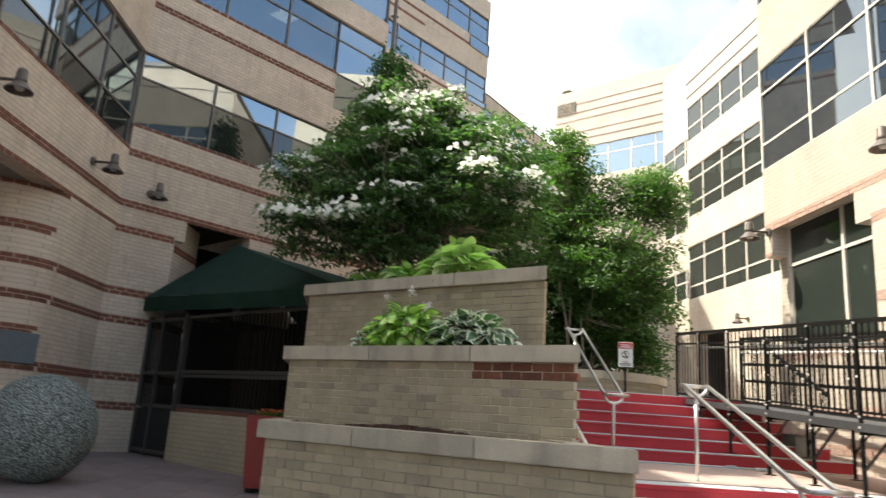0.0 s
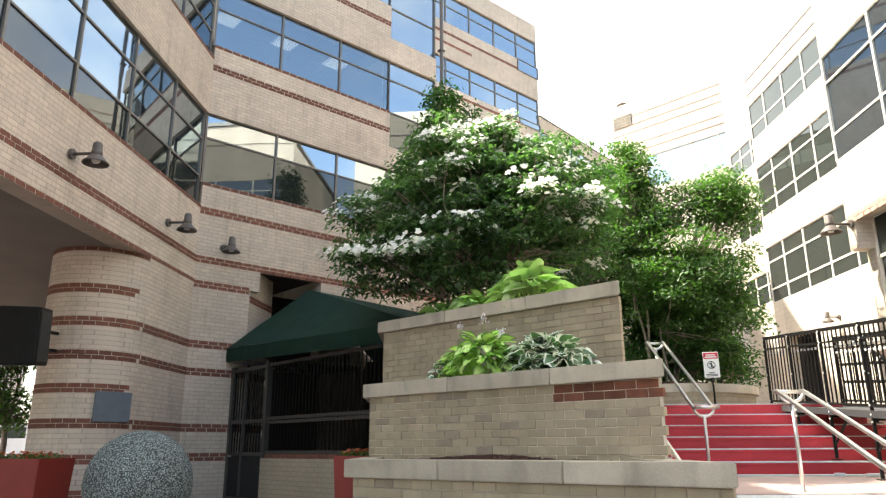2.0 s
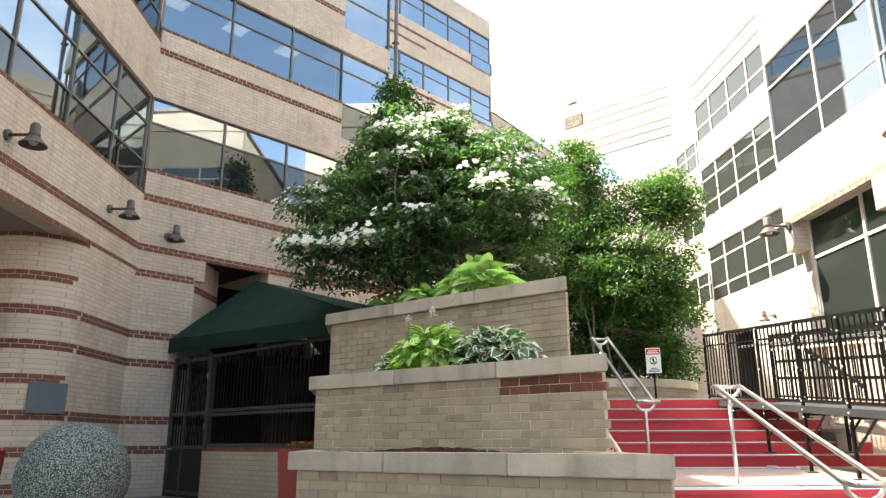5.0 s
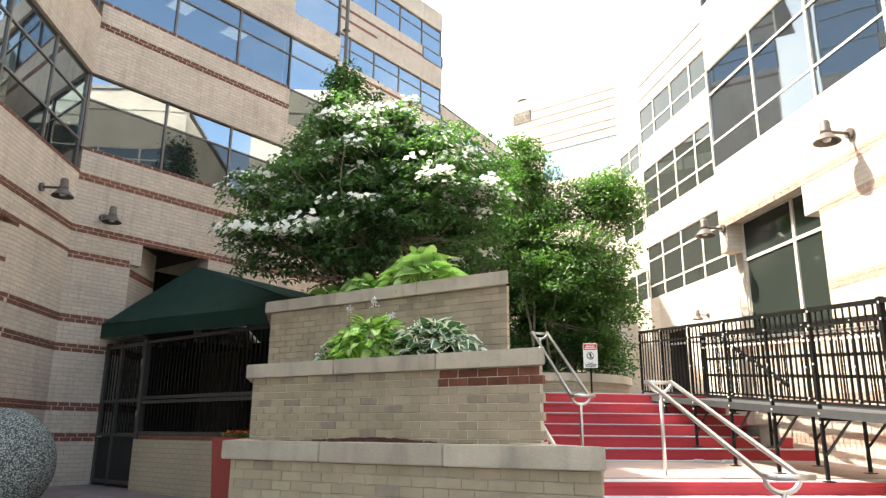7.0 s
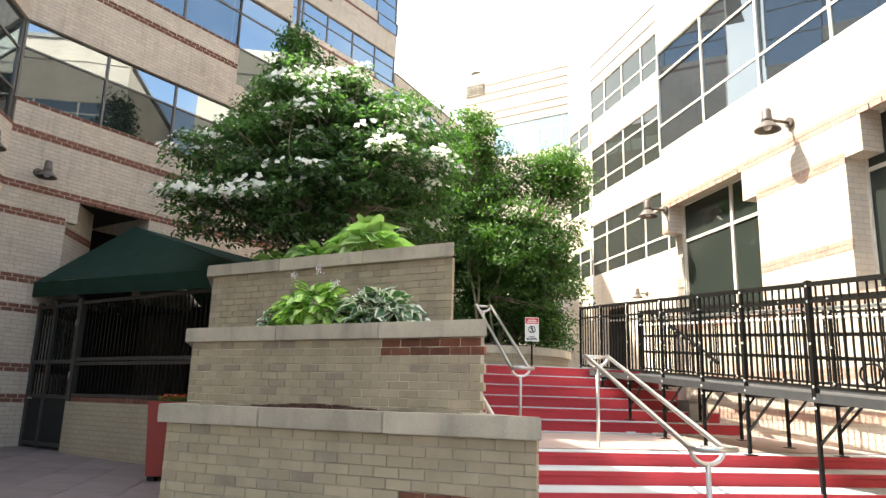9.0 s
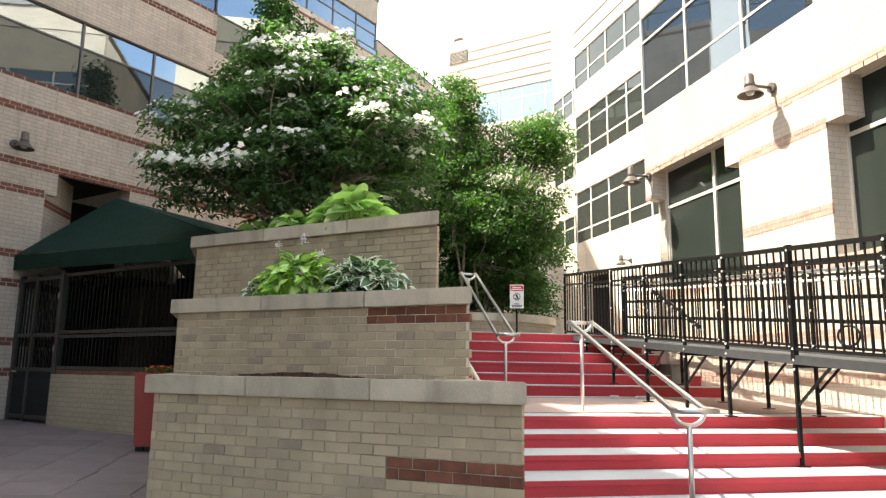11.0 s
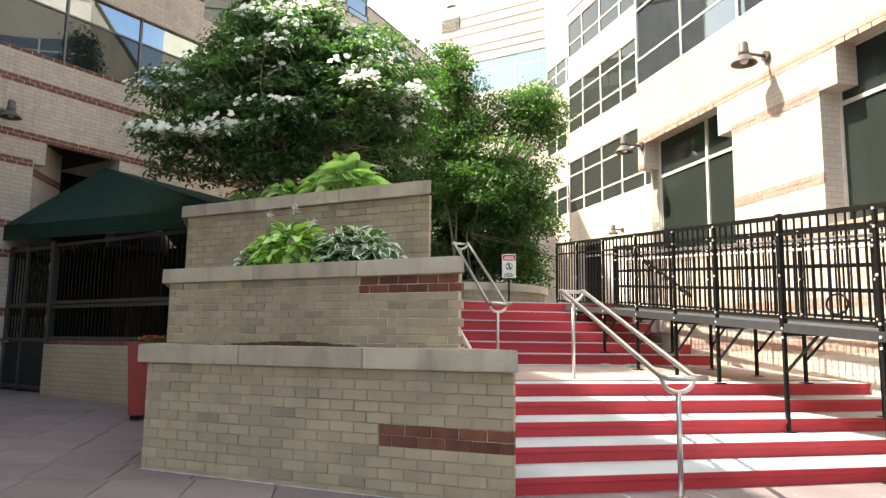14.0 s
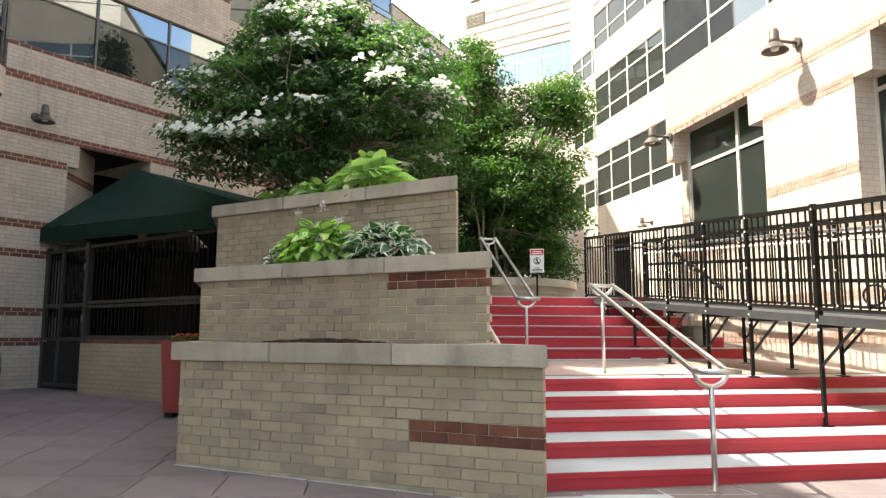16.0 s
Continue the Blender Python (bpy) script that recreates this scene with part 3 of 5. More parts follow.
LINK_ROWS = ((8.0, 9.5), (11.6, 13.0), (15.15, 16.6))
for z0, z1 in zip((0,) + tuple(r[1] for r in LINK_ROWS), tuple(r[0] for r in LINK_ROWS) + (21.35,)):
    part("wall", wall_piece(bmesh.new(), FF, -3.0, 5.0, z0, z1, -0.4, 0), M_PALE_WALL, link)
for z0, z1 in LINK_ROWS:
    ribbon(link, FF, -3.0, 4.9, z0, z1, [2.4, 3.65], [z0 + (z1 - z0) * 0.6], M_GLASS_DARK, M_FRAME_PALE, 0.06, 0.1)
    part("wall", wall_piece(bmesh.new(), FF, 4.9, 5.0, z0, z1, -0.4, 0), M_PALE_WALL, link)
part("roof", wall_piece(bmesh.new(), FF, -3.0, 5.0, 21.1, 21.2, -6.0, -0.41), M_ROOF, link)
# C: the block that closes the view
CL, CR = Vector((6.88, 51.5, 0)), Vector((14.75, 45.1, 0))
UC = (CR - CL).normalized()
NC = Vector((UC.y, -UC.x, 0))
AC = axes(CL, UC, NC)
FC = 1 if AC.col[0].to_3d().dot(UC) > 0 else -1
far_block = thing("wall_far_block", AC, "tall pale brick block in bright haze with faint bands", "building", kind="structure")
CW = (CR - CL).length
for z0, z1, s0, s1 in ((0, 19.2, 0, CW), (19.2, 21.6, 0, 2.6), (19.2, 21.6, CW - 0.3, CW), (21.6, 26.3, 0, CW)):
    part("wall", wall_piece(bmesh.new(), FC, s0, s1, z0, z1, -0.5, 0), M_PALE_WALL, far_block)
ribbon(far_block, FC, 2.6, CW - 0.3, 19.2, 21.6, steps_of(2.6, CW - 0.3, 4), [20.8], M_GLASS, M_FRAME_PALE, 0.1, 0.12)
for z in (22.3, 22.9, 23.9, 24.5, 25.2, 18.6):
    band(far_block, FC, 0, CW, z, 1, 0.07, 0.9, 0.03, M_RED_SUNLIT)
part("side_wall", wall_piece(bmesh.new(), FC, 0.0, 0.5, 0, 26.3, -9, -0.51), M_PALE_WALL, far_block)
louver = part("louver", wall_piece(bmesh.new(), FC, 0.15, 1.75, 24.45, 25.45, 0.0, 0.02), M_FRAME, far_block)
for i in range(9):
    part("slat", wall_piece(bmesh.new(), FC, 0.2, 1.7, 24.5 + i * 0.105, 24.54 + i * 0.105, 0.02, 0.09), M_STONE, louver)
part("roof_vent", lathe(bmesh.new(), [(0.3, 26.3), (0.3, 26.6), (0.5, 26.7), (0.2, 26.9), (0.0, 26.92)], 12), M_LAMP, far_block).location = (FC * 0.6, -0.8, 0)

# ================= stairs =================
ED, EW = Vector((math.cos(radians(4.7)), math.sin(radians(4.7)), 0)), Vector((-math.sin(radians(4.7)), math.cos(radians(4.7)), 0))
SO = Vector((1.371, 5.729, 0.0))     # foot of the first riser at the planter
AS = axes(SO, ED, EW)                # local x along the steps, local y up the flight
RISE, RUN, FALL = 0.145, 0.585, 0.008


def flight(name, label, x0, x1, y, z, n, rise, run, last_run, taper=0.0):
    """Steps with an overhanging slab; x0, x1 the ends, the last tread runs on by last_run."""
    st = thing(name, AS, label, "stairs", kind="structure")
    end = x1
    for k in range(n):
        x1 = end - taper * k
        z0, y0 = z + k * (rise + FALL * run), y + k * run
        depth = run if k < n - 1 else last_run
        z1 = z0 + rise
        r = part("riser", boxes((x0, x1, y0, y0 + 0.2, z0 - 0.30, z1 - 0.055)), M_RED_STEP, st)
        bm = boxes((x0, x1, y0 - 0.018, y0 + 0.02, z1 - 0.056, z1 - 0.003), bevel=0.008)
        part("nosing", bm, M_RED_STEP, st)
        if taper:
            part("edge_strip", boxes((x0, x1, y0 - 0.021, y0 - 0.012, z1 - 0.016, z1 - 0.001)), M_GREY_STEP, st)
        bm = bmesh.new()
        v = [(x0, y0 - 0.012, z1), (x1, y0 - 0.012, z1), (x1, y0 + depth + 0.02, z1 + FALL * depth), (x0, y0 + depth + 0.02, z1 + FALL * depth)]
        top = [bm.verts.new(p) for p in v]
        low = [bm.verts.new((p[0], p[1], p[2] - 0.045)) for p in v]
        bm.faces.new(top)
        bm.faces.new(low[::-1])
        for i in range(4):
            bm.faces.new((low[i], low[(i + 1) % 4], top[(i + 1) % 4], top[i]))
        part("tread", bm, M_GREY_STEP, st)
    return st


LAND_Y, LAND_Z = 4 * RUN, 4 * (RISE + FALL * RUN) + RISE
UP_Y, LAND_FALL = 5.30, 0.043
flight("stairs_lower", "lower flight of red-painted steps with pale grey treads", -0.12, 5.7, 0.0, 0.006, 5, RISE, RUN, 0.42)
strip = part("painted_strip", boxes((-0.12, 4.6, -0.36, 0.01, -0.02, 0.004)), M_GREY_STEP)
strip.matrix_world = AS
tagged(strip, "pale grey painted strip on the paving before the steps", "paint strip", kind="structure")
landing = part("landing", quad_prism(bmesh.new(), [(-0.6, LAND_Y + 0.42), (5.7, LAND_Y + 0.42), (5.7, UP_Y + 0.03), (-0.6, UP_Y + 0.03)], 0.0, lambda x, y: LAND_Z + 0.006 + LAND_FALL * (min(y, UP_Y) - LAND_Y)), M_LANDING)
landing.matrix_world = AS
tagged(landing, "landing of sunlit pinkish pavers between the flights", "landing", kind="structure")
LZ = LAND_Z + LAND_FALL * (UP_Y - LAND_Y)
strip = part("painted_strip", boxes((-0.5, 4.9, UP_Y - 0.34, UP_Y, LZ - 0.01, LZ + 0.008)), M_GREY_STEP)
strip.matrix_world = AS
tagged(strip, "pale grey painted strip at the foot of the upper steps", "paint strip", kind="structure")
URISE, URUN = 0.18, 0.35
flight("stairs_upper", "upper flight of red-painted steps with pale grey edges", -0.7, 5.33, UP_Y, LZ, 6, URISE, URUN, 0.4, 0.18)
TOP_Z = LZ + 6 * URISE + 5 * FALL * URUN
upper = part("upper_plaza", boxes((-1.2, 9.0, UP_Y + 6 * URUN + 0.05, 40, 0.2, TOP_Z + 0.004), (3.7, 9, UP_Y + 0.03, UP_Y + 6 * URUN + 0.05, 0.2, LZ + 0.012)), M_LANDING)
upper.matrix_world = AS
tagged(upper, "paved upper court at the head of the steps", "pavement", kind="structure")


# ================= stepped planter =================
def xy(p):
    return Vector((p[0], p[1], 0))


SIDE_L, SIDE_R = Vector((-0.13, 0.9915, 0)), Vector((-0.0936, 0.9956, 0))
COURSE, BRICK = 0.0854, 0.228
brick_meshes = {}


def brick_mesh(length, k):
    """One brick with softly broken edges; local x along the wall, y out of it."""
    key = (round(length, 3), k)
    if key not in brick_meshes:
        bm = boxes((0, length, -0.05, 0.006, 0, COURSE - 0.0075))
        bmesh.ops.bevel(bm, geom=[e for e in bm.edges if all(v.co.y > 0 for v in e.verts)], offset=0.004, segments=1, affect="EDGES")
        rnd = random.Random(k * 7 + 1)
        for v in bm.verts:
            if v.co.y > -0.01:
                v.co += Vector((rnd.uniform(-0.0025, 0.0025), rnd.uniform(-0.002, 0.002), rnd.uniform(-0.0025, 0.0025)))
        me = bpy.data.meshes.new("brick")
        bm.to_mesh(me)
        bm.free()
        brick_meshes[key] = me
    return brick_meshes[key]


def g_strip(f, inset, length):
    """Pale mortar fillet at the foot of the wall, following the fall of the paving."""
    bm = bmesh.new()
    n = 24
    for i in range(n):
        a, c = inset + (length - 2 * inset) * i / n, inset + (length - 2 * inset) * (i + 1) / n
        w = 0.018 + 0.014 * random.random()
        z = lambda s: 0.030 - 0.0096 * s + 0.004 * random.random()
        box(bm, min(f * a, f * c), max(f * a, f * c), -inset - 0.01, -inset + w, -0.05, z(a))
    return bm


def tier(label, a, b, top, low, red_row, red_from, joints, back):
    """One step of the planter: mortared core, bricks on its front, a stone cap in slabs, soil behind it."""
    a, b = xy(a), xy(b)
    u = (b - a).normalized()
    out = Vector((u.y, -u.x, 0))
    m = axes(a, u, out)
    f = 1 if m.col[0].to_3d().dot(u) > 0 else -1
    length = (b - a).length
    inv = m.inverted()
    pl = thing("planter", m, label, "planter", "tiers of the stepped planter")
    inset, cap_h, cap_w = 0.065, 0.17, 0.42
    wall_top = top - cap_h
    ra = inv @ (a + SIDE_L * back)
    rb = inv @ (b + SIDE_R * back)
    # core
    bm = bmesh.new()
    o = [(f * inset, -inset - 0.0055), (f * (length - inset), -inset - 0.0055), (rb.x - f * inset, rb.y), (ra.x + f * inset, ra.y)]
    quad_prism(bm, o, low, wall_top + 0.002)
    core = part("wall", bm, M_MORTAR, pl)
    soil = part("soil", quad_prism(bmesh.new(), [(f * 0.35, -cap_w - 0.01), (f * (length - 0.35), -cap_w - 0.01), (rb.x - f * 0.36, rb.y), (ra.x + f * 0.36, ra.y)], wall_top, lambda x, y: top + (0.02 if low > 0 else -0.03)), M_SOIL, pl)
    # cap: front slabs, then the two sides
    cuts = [0.0] + joints + [length]
    slant_a, slant_b = ra.x / ra.y, (rb.x - f * length) / rb.y      # how the two ends lean along the sides
    for i, (c0, c1) in enumerate(zip(cuts, cuts[1:])):
        x0, x1 = f * (c0 + 0.003), f * (c1 - 0.003)
        y1 = -cap_w
        e0 = x0 + (slant_a * y1 if i == 0 else 0)
        e1 = x1 + (slant_b * y1 if i == len(cuts) - 2 else 0)
        bm = quad_prism(bmesh.new(), [(x0, 0.0), (x1, 0.0), (e1, y1), (e0, y1)], wall_top + 0.004, top)
        bmesh.ops.bevel(bm, geom=list(bm.edges), offset=0.008, segments=2, affect="EDGES")
        for v in bm.verts:
            v.co.z += 0.003 * noise.noise(v.co * 5 + Vector((i, top, 0)))
        part("cap_stone", bm, M_STONE, pl)
    for s, e, w in ((0.0, ra, 1), (length, rb, -1)):
        bm = bmesh.new()
        d = (Vector((e.x, e.y, 0)) - Vector((f * s, 0, 0))).normalized()
        p = Vector((f * s, 0, 0)) + d * (cap_w * 1.25)
        q = Vector((e.x, e.y, 0))
        side = Vector((f * w * 0.34, 0, 0))
        quad_prism(bm, [tuple(p.xy), tuple(q.xy), tuple((q + side).xy), tuple((p + side).xy)], wall_top + 0.004, top - 0.001)
        part("cap_stone", bm, M_STONE, pl)
    if low < 0:
        bm = bmesh.new()
        rnd = random.Random(77)
        for k in range(260):
            s = rnd.gauss(1.35, 0.42)
            q = rnd.uniform(0.43, 0.62)
            w = rnd.uniform(0.012, 0.035)
            box(bm, f * s - w, f * s + w, -q - w * 0.6, -q + w * 0.6, top - 0.031, top + 0.045 * rnd.random() * math.exp(-((s - 1.35) / 0.6) ** 2))
        part("mulch", bm, M_SOIL, pl)["kind"] = "stuff"
        part("base_joint", g_strip(f, inset, length), M_GREY_STEP, pl)
    # bricks, laid in running bond from the top course down
    row = 0
    z = wall_top - COURSE
    while z > low - COURSE:
        s = inset + (-BRICK / 2 if row % 2 == (0 if low < 0 else 1) else 0) - (0.045 if low < 0 else 0)
        while s < length - inset - 0.02:
            s0, s1 = max(s, inset), min(s + BRICK - 0.008, length - inset + 0.004)
            runs = [(s0, s1)]
            if red_row <= row < red_row + 2 and s0 < red_from - 0.02 < red_from + 0.04 < s1:
                runs = [(s0, red_from - 0.008), (red_from, s1)]
            for s0, s1 in runs:
                if s1 - s0 < 0.05:
                    continue
                red = red_row <= row < red_row + 2 and s0 >= red_from - 0.02
                ob = new("brick", brick_mesh(s1 - s0, random.randrange(5)))
                if not ob.data.materials:
                    ob.data.materials.append(M_BUFF_BRICK)
                ob.material_slots[0].link = "OBJECT"
                dull = random.random() < 0.05
                ob.material_slots[0].material = M_RED_BRICK if red else M_DULL_BRICK if dull else M_BUFF_BRICK
                ob.parent = core
                x = f * s0 if f > 0 else f * s1
                ob.location = (x, -inset - 0.004 + random.uniform(-0.002, 0.003), z + 0.005)
            s += BRICK
        row += 1
        z -= COURSE
    return pl


M_DULL_BRICK = material("brown_grey_brick", (0.31, 0.255, 0.19), 0.85, scale=9, amount=0.2, bump=0.5, fine=120, spread=True)

# ================= ramp =================
RA, RB = Vector((5.18, 2.8, 0)), Vector((4.162, 13.486, 0))
RU = (RB - RA).normalized()
RN = Vector((RU.y, -RU.x, 0))     # to the wall side
RAMP_W = 1.25


def ramp_pt(y, side=0.0, z=0.0):
    t = (y - RA.y) / RU.y
    p = RA + RU * t + RN * side
    return Vector((p.x, p.y, z))


def deck_z(y):
    return 1.33 + 0.081 * (y - 5.98)


def step_z(y, x):
    """Height of what stands under a ramp post."""
    l = AS.inverted() @ Vector((x, y, 0))
    if l.y < 0:
        return ground_z(y)
    if l.y < LAND_Y:
        return RISE + math.floor(l.y / RUN) * (RISE + FALL * RUN) + FALL * (l.y % RUN)
    if l.y < UP_Y or l.x > 4.9:
        return LAND_Z + LAND_FALL * (min(l.y, UP_Y) - LAND_Y) + (0.02 if l.y > UP_Y else 0)
    return LZ + min(6, 1 + math.floor((l.y - UP_Y) / URUN)) * URISE + 0.02


M_DECK_BLOCK = material("grey_concrete", (0.30, 0.30, 0.29), 0.9, scale=6, amount=0.2, bump=0.3)
# Steel lightened so that sun on grab rails and bolts sits in the colour.
M_GALV = material("sunlit_galvanised_tube", (0.72, 0.72, 0.70), 0.45, 0.3, scale=15, amount=0.15, bump=0.05)
M_CHANNEL = material("dark_galvanised_channel", (0.05, 0.052, 0.054), 0.5, 0.2, scale=9, amount=0.25, bump=0.1)
ramp = thing("ramp", Matrix.Identity(4), "modular black steel access ramp with railings beside the steps", "ramp")
POSTS = [3.0, 4.6, 5.9, 7.18, 8.36, 9.30, 10.35, 11.45, 12.5, 13.45]
bm = bmesh.new()
for ya, yb in zip(POSTS, POSTS[1:]):
    pa, pb = ramp_pt(ya + 0.01, 0.03, deck_z(ya)), ramp_pt(yb - 0.01, 0.03, deck_z(yb))
    qa, qb = ramp_pt(ya + 0.01, RAMP_W - 0.03, deck_z(ya)), ramp_pt(yb - 0.01, RAMP_W - 0.03, deck_z(yb))
    bm = bmesh.new()
    top = [bm.verts.new(p) for p in (pa, qa, qb, pb)]
    low = [bm.verts.new(p - Vector((0, 0, 0.03))) for p in (pa, qa, qb, pb)]
    bm.faces.new(top[::-1])
    bm.faces.new(low)
    for i in range(4):
        bm.faces.new((low[i], low[(i + 1) % 4], top[(i + 1) % 4], top[i]))
    bmesh.ops.recalc_face_normals(bm, faces=bm.faces)
    part("deck_panel", bm, M_DECK, ramp)


def beam(bm, p, q, w, h):
    """A square bar from p to q, its top edge level with them."""
    p, q = Vector(p), Vector(q)
    d = (q - p).normalized()
    s = d.cross(Vector((0, 0, 1)))
    if s.length < 1e-4:
        s = RN.copy()
    s = s.normalized() * w / 2
    t = s.cross(d).normalized() * h / 2
    vs = [bm.verts.new(c + e) for c in (p, q) for e in (s + t, s - t, -s - t, -s + t)]
    bm.faces.new(vs[3::-1])
    bm.faces.new(vs[4:])
    for i in range(4):
        bm.faces.new((vs[i], vs[(i + 1) % 4], vs[4 + (i + 1) % 4], vs[4 + i]))
    return bm


for side in (0.0, RAMP_W):
    for i, (ya, yb) in enumerate(zip(POSTS, POSTS[1:])):
        za, zb = deck_z(ya), deck_z(yb)
        P = lambda y, h: ramp_pt(y, side, deck_z(y) + h)
        part("edge_channel", beam(bmesh.new(), P(ya, -0.015), P(yb, -0.015), 0.05, 0.095), M_CHANNEL, ramp)
        panel = part("railing", beam(bmesh.new(), P(ya + 0.02, 1.19), P(yb - 0.02, 1.19), 0.045, 0.05), M_BLACK, ramp)
        part("lower_rail", beam(bmesh.new(), P(ya + 0.02, 0.10), P(yb - 0.02, 0.10), 0.03, 0.035), M_BLACK, panel)
        part("upper_rail", beam(bmesh.new(), P(ya + 0.02, 1.0), P(yb - 0.02, 1.0), 0.025, 0.03), M_BLACK, panel)
        n = max(3, round((yb - ya) / 0.118))
        for k in range(1, n):
            y = ya + (yb - ya) * k / n
            bm = bmesh.new()
            beam(bm, P(y, 0.10), P(y, 1.19), 0.017, 0.017)
            part("baluster", bm, M_BLACK, panel)
        inner = 0.07 if side == 0 else -0.07
        bm = bmesh.new()
        rod(bm, ramp_pt(ya, side + inner, za + 0.93), ramp_pt(yb, side + inner, zb + 0.93), 0.019, 10)
        part("grab_rail", bm, M_GALV, panel)
    for i, y in enumerate(POSTS):
        p = ramp_pt(y, side)
        foot = step_z(p.y, p.x)
        w = 0.040
        post = part("post", boxes((p.x - w / 2, p.x + w / 2, p.y - w / 2, p.y + w / 2, foot + 0.02, deck_z(y) + 1.22), bevel=0.004), M_BLACK, ramp)
        if abs(y - 7.18) < 0.01:
            part("post_sleeve", boxes((p.x - 0.028, p.x + 0.028, p.y - 0.034, p.y + 0.034, deck_z(y) - 0.02, deck_z(y) + 1.23), bevel=0.004), M_BLACK, post)
        part("foot_plate", boxes((p.x - 0.06, p.x + 0.06, p.y - 0.06, p.y + 0.06, foot, foot + 0.015)), M_BLACK, post)
        for h in (-0.12, -0.02, 0.1, 0.55, 1.0, 1.17):
            bm = bmesh.new()
            rod(bm, (p.x - w / 2 - 0.012, p.y - 0.01, deck_z(y) + h), (p.x - w / 2 + 0.001, p.y - 0.01, deck_z(y) + h), 0.014, 8)
            part("bolt", bm, M_GALV, post)
        if 3 < i + 1 < len(POSTS):
            zf = deck_z(y)
            bm = bmesh.new()
            beam(bm, (p.x, p.y, max(foot + 0.12, zf - 0.5)), ramp_pt(y - 0.5, side, deck_z(y - 0.5) - 0.06), 0.024, 0.024)
            part("brace", bm, M_BLACK, ramp)
# two dark bars run along the wall side, just clear of the railing
for ya, yb in zip(POSTS, POSTS[1:]):
    for h in (0.42, 0.72):
        part("mid_rail", beam(bmesh.new(), ramp_pt(ya, RAMP_W + 0.05, deck_z(ya) + h), ramp_pt(yb, RAMP_W + 0.05, deck_z(yb) + h), 0.03, 0.05), M_BLACK, ramp)
SL_A, SL_B = Vector((5.44, 12.95, 3.02)), Vector((5.63, 10.94, 2.0))
slant = part("slanted_rail", beam(bmesh.new(), SL_A, SL_B, 0.05, 0.05), M_BLACK, ramp)
for k in range(9):
    q = SL_A.lerp(SL_B, (k + 0.5) / 9)
    part("bolt", rod(bmesh.new(), q + Vector((-0.05, 0, 0)), q + Vector((-0.02, 0, 0)), 0.018, 8), M_GALV, slant)
loop_c = Vector((5.9, 7.83, 1.72))
loop = [loop_c + RU * (0.17 * math.cos(a)) + Vector((0, 0, 0.12 * math.sin(a))) for a in [k * math.tau / 20 for k in range(20)]]
part("rail_loop", tube(bmesh.new(), loop, 0.014, 8, True), M_BLACK, ramp, smooth=True)
for y in POSTS:
    part("cross_bar", beam(bmesh.new(), ramp_pt(y, 0, deck_z(y) - 0.07), ramp_pt(y, RAMP_W, deck_z(y) - 0.07), 0.05, 0.06), M_BLACK, ramp)

# ================= loose blocks on the landing =================
block = thing("concrete_block", pose(5.62, 11.9, LZ + 0.012, 0, 0, 5), "grey concrete block under the ramp beside the steps", "block")
part("body", boxes((-0.17, 0.17, -0.2, 0.2, 0.0, 0.49), bevel=0.012), M_DECK_BLOCK, block)
part("cap", boxes((-0.185, 0.185, -0.215, 0.215, 0.492, 0.54), bevel=0.01), M_DECK_BLOCK, block)
for x, y, w, a in ((4.58, 10.85, 0.10, 12), (4.16, 10.92, 0.07, -20)):
    pk = thing("paving_chip", pose(x, y, LAND_Z + 0.006 + LAND_FALL * ((AS.inverted() @ Vector((x, y, 0))).y - LAND_Y), 0, 0, a), "small pale paving chip lying on the landing", "stone", "chips on the landing")
    part("chip", boxes((-w, w, -0.05, 0.05, 0.0, 0.045), bevel=0.012), M_GREY_STEP, pk)

# ================= handrails =================
def handrail(label, foot_lo, foot_hi, h_lo, h_hi, gap=0.42):
    """Twin stainless rails on two posts, joined by round loops at both ends."""
    lo, hi = Vector(foot_lo), Vector(foot_hi)
    hr = thing("handrail", Matrix.Identity(4), label, "handrail", "handrails of the steps")
    side = ED * gap / 2
    tl, th = lo + Vector((0, 0, h_lo)), hi + Vector((0, 0, h_hi))
    fwd = (lo - hi)
    fwd.z = 0
    fwd.normalize()
    for s, name in ((-1, "rail"), (1, "rail")):
        end_lo = tl + side * s
        end_hi = th + side * s
        pts = [end_hi - fwd * 0.14, end_hi - fwd * 0.06, end_hi, end_hi * 0.97 + end_lo * 0.03, end_hi * 0.03 + end_lo * 0.97, end_lo, end_lo + fwd * 0.08, end_lo + fwd * 0.22]
        part("rail", tube(bmesh.new(), pts, 0.024, 12), M_STEEL, hr, smooth=True)
    for base, top in ((lo, tl), (hi, th)):
        loop = [top + side * math.cos(a) + Vector((0, 0, -gap / 2 * 0.85 * math.sin(a))) for a in [math.pi * k / 14 for k in range(15)]]
        part("loop", tube(bmesh.new(), loop, 0.02, 10), M_STEEL, hr, smooth=True)
        bm = bmesh.new()
        rod(bm, base, top - Vector((0, 0, gap / 2 * 0.85)), 0.022, 12)
        part("post", bm, M_STEEL, hr, smooth=True)
        part("base_collar", rod(bmesh.new(), base, base + Vector((0, 0, 0.012)), 0.05, 16), M_STEEL, hr)
    for base, top, d in ((lo, tl, 0.22), (hi, th, -0.14)):
        bar = [top - side + fwd * d, top + side + fwd * d]
        part("end_bar", tube(bmesh.new(), bar, 0.024, 12), M_STEEL, hr, smooth=True)
    return hr


handrail("twin stainless steel handrail beside the lower steps", (2.745, 5.567, 0.004), (2.94, 8.80, 0.768), 0.95, 1.11, 0.29)
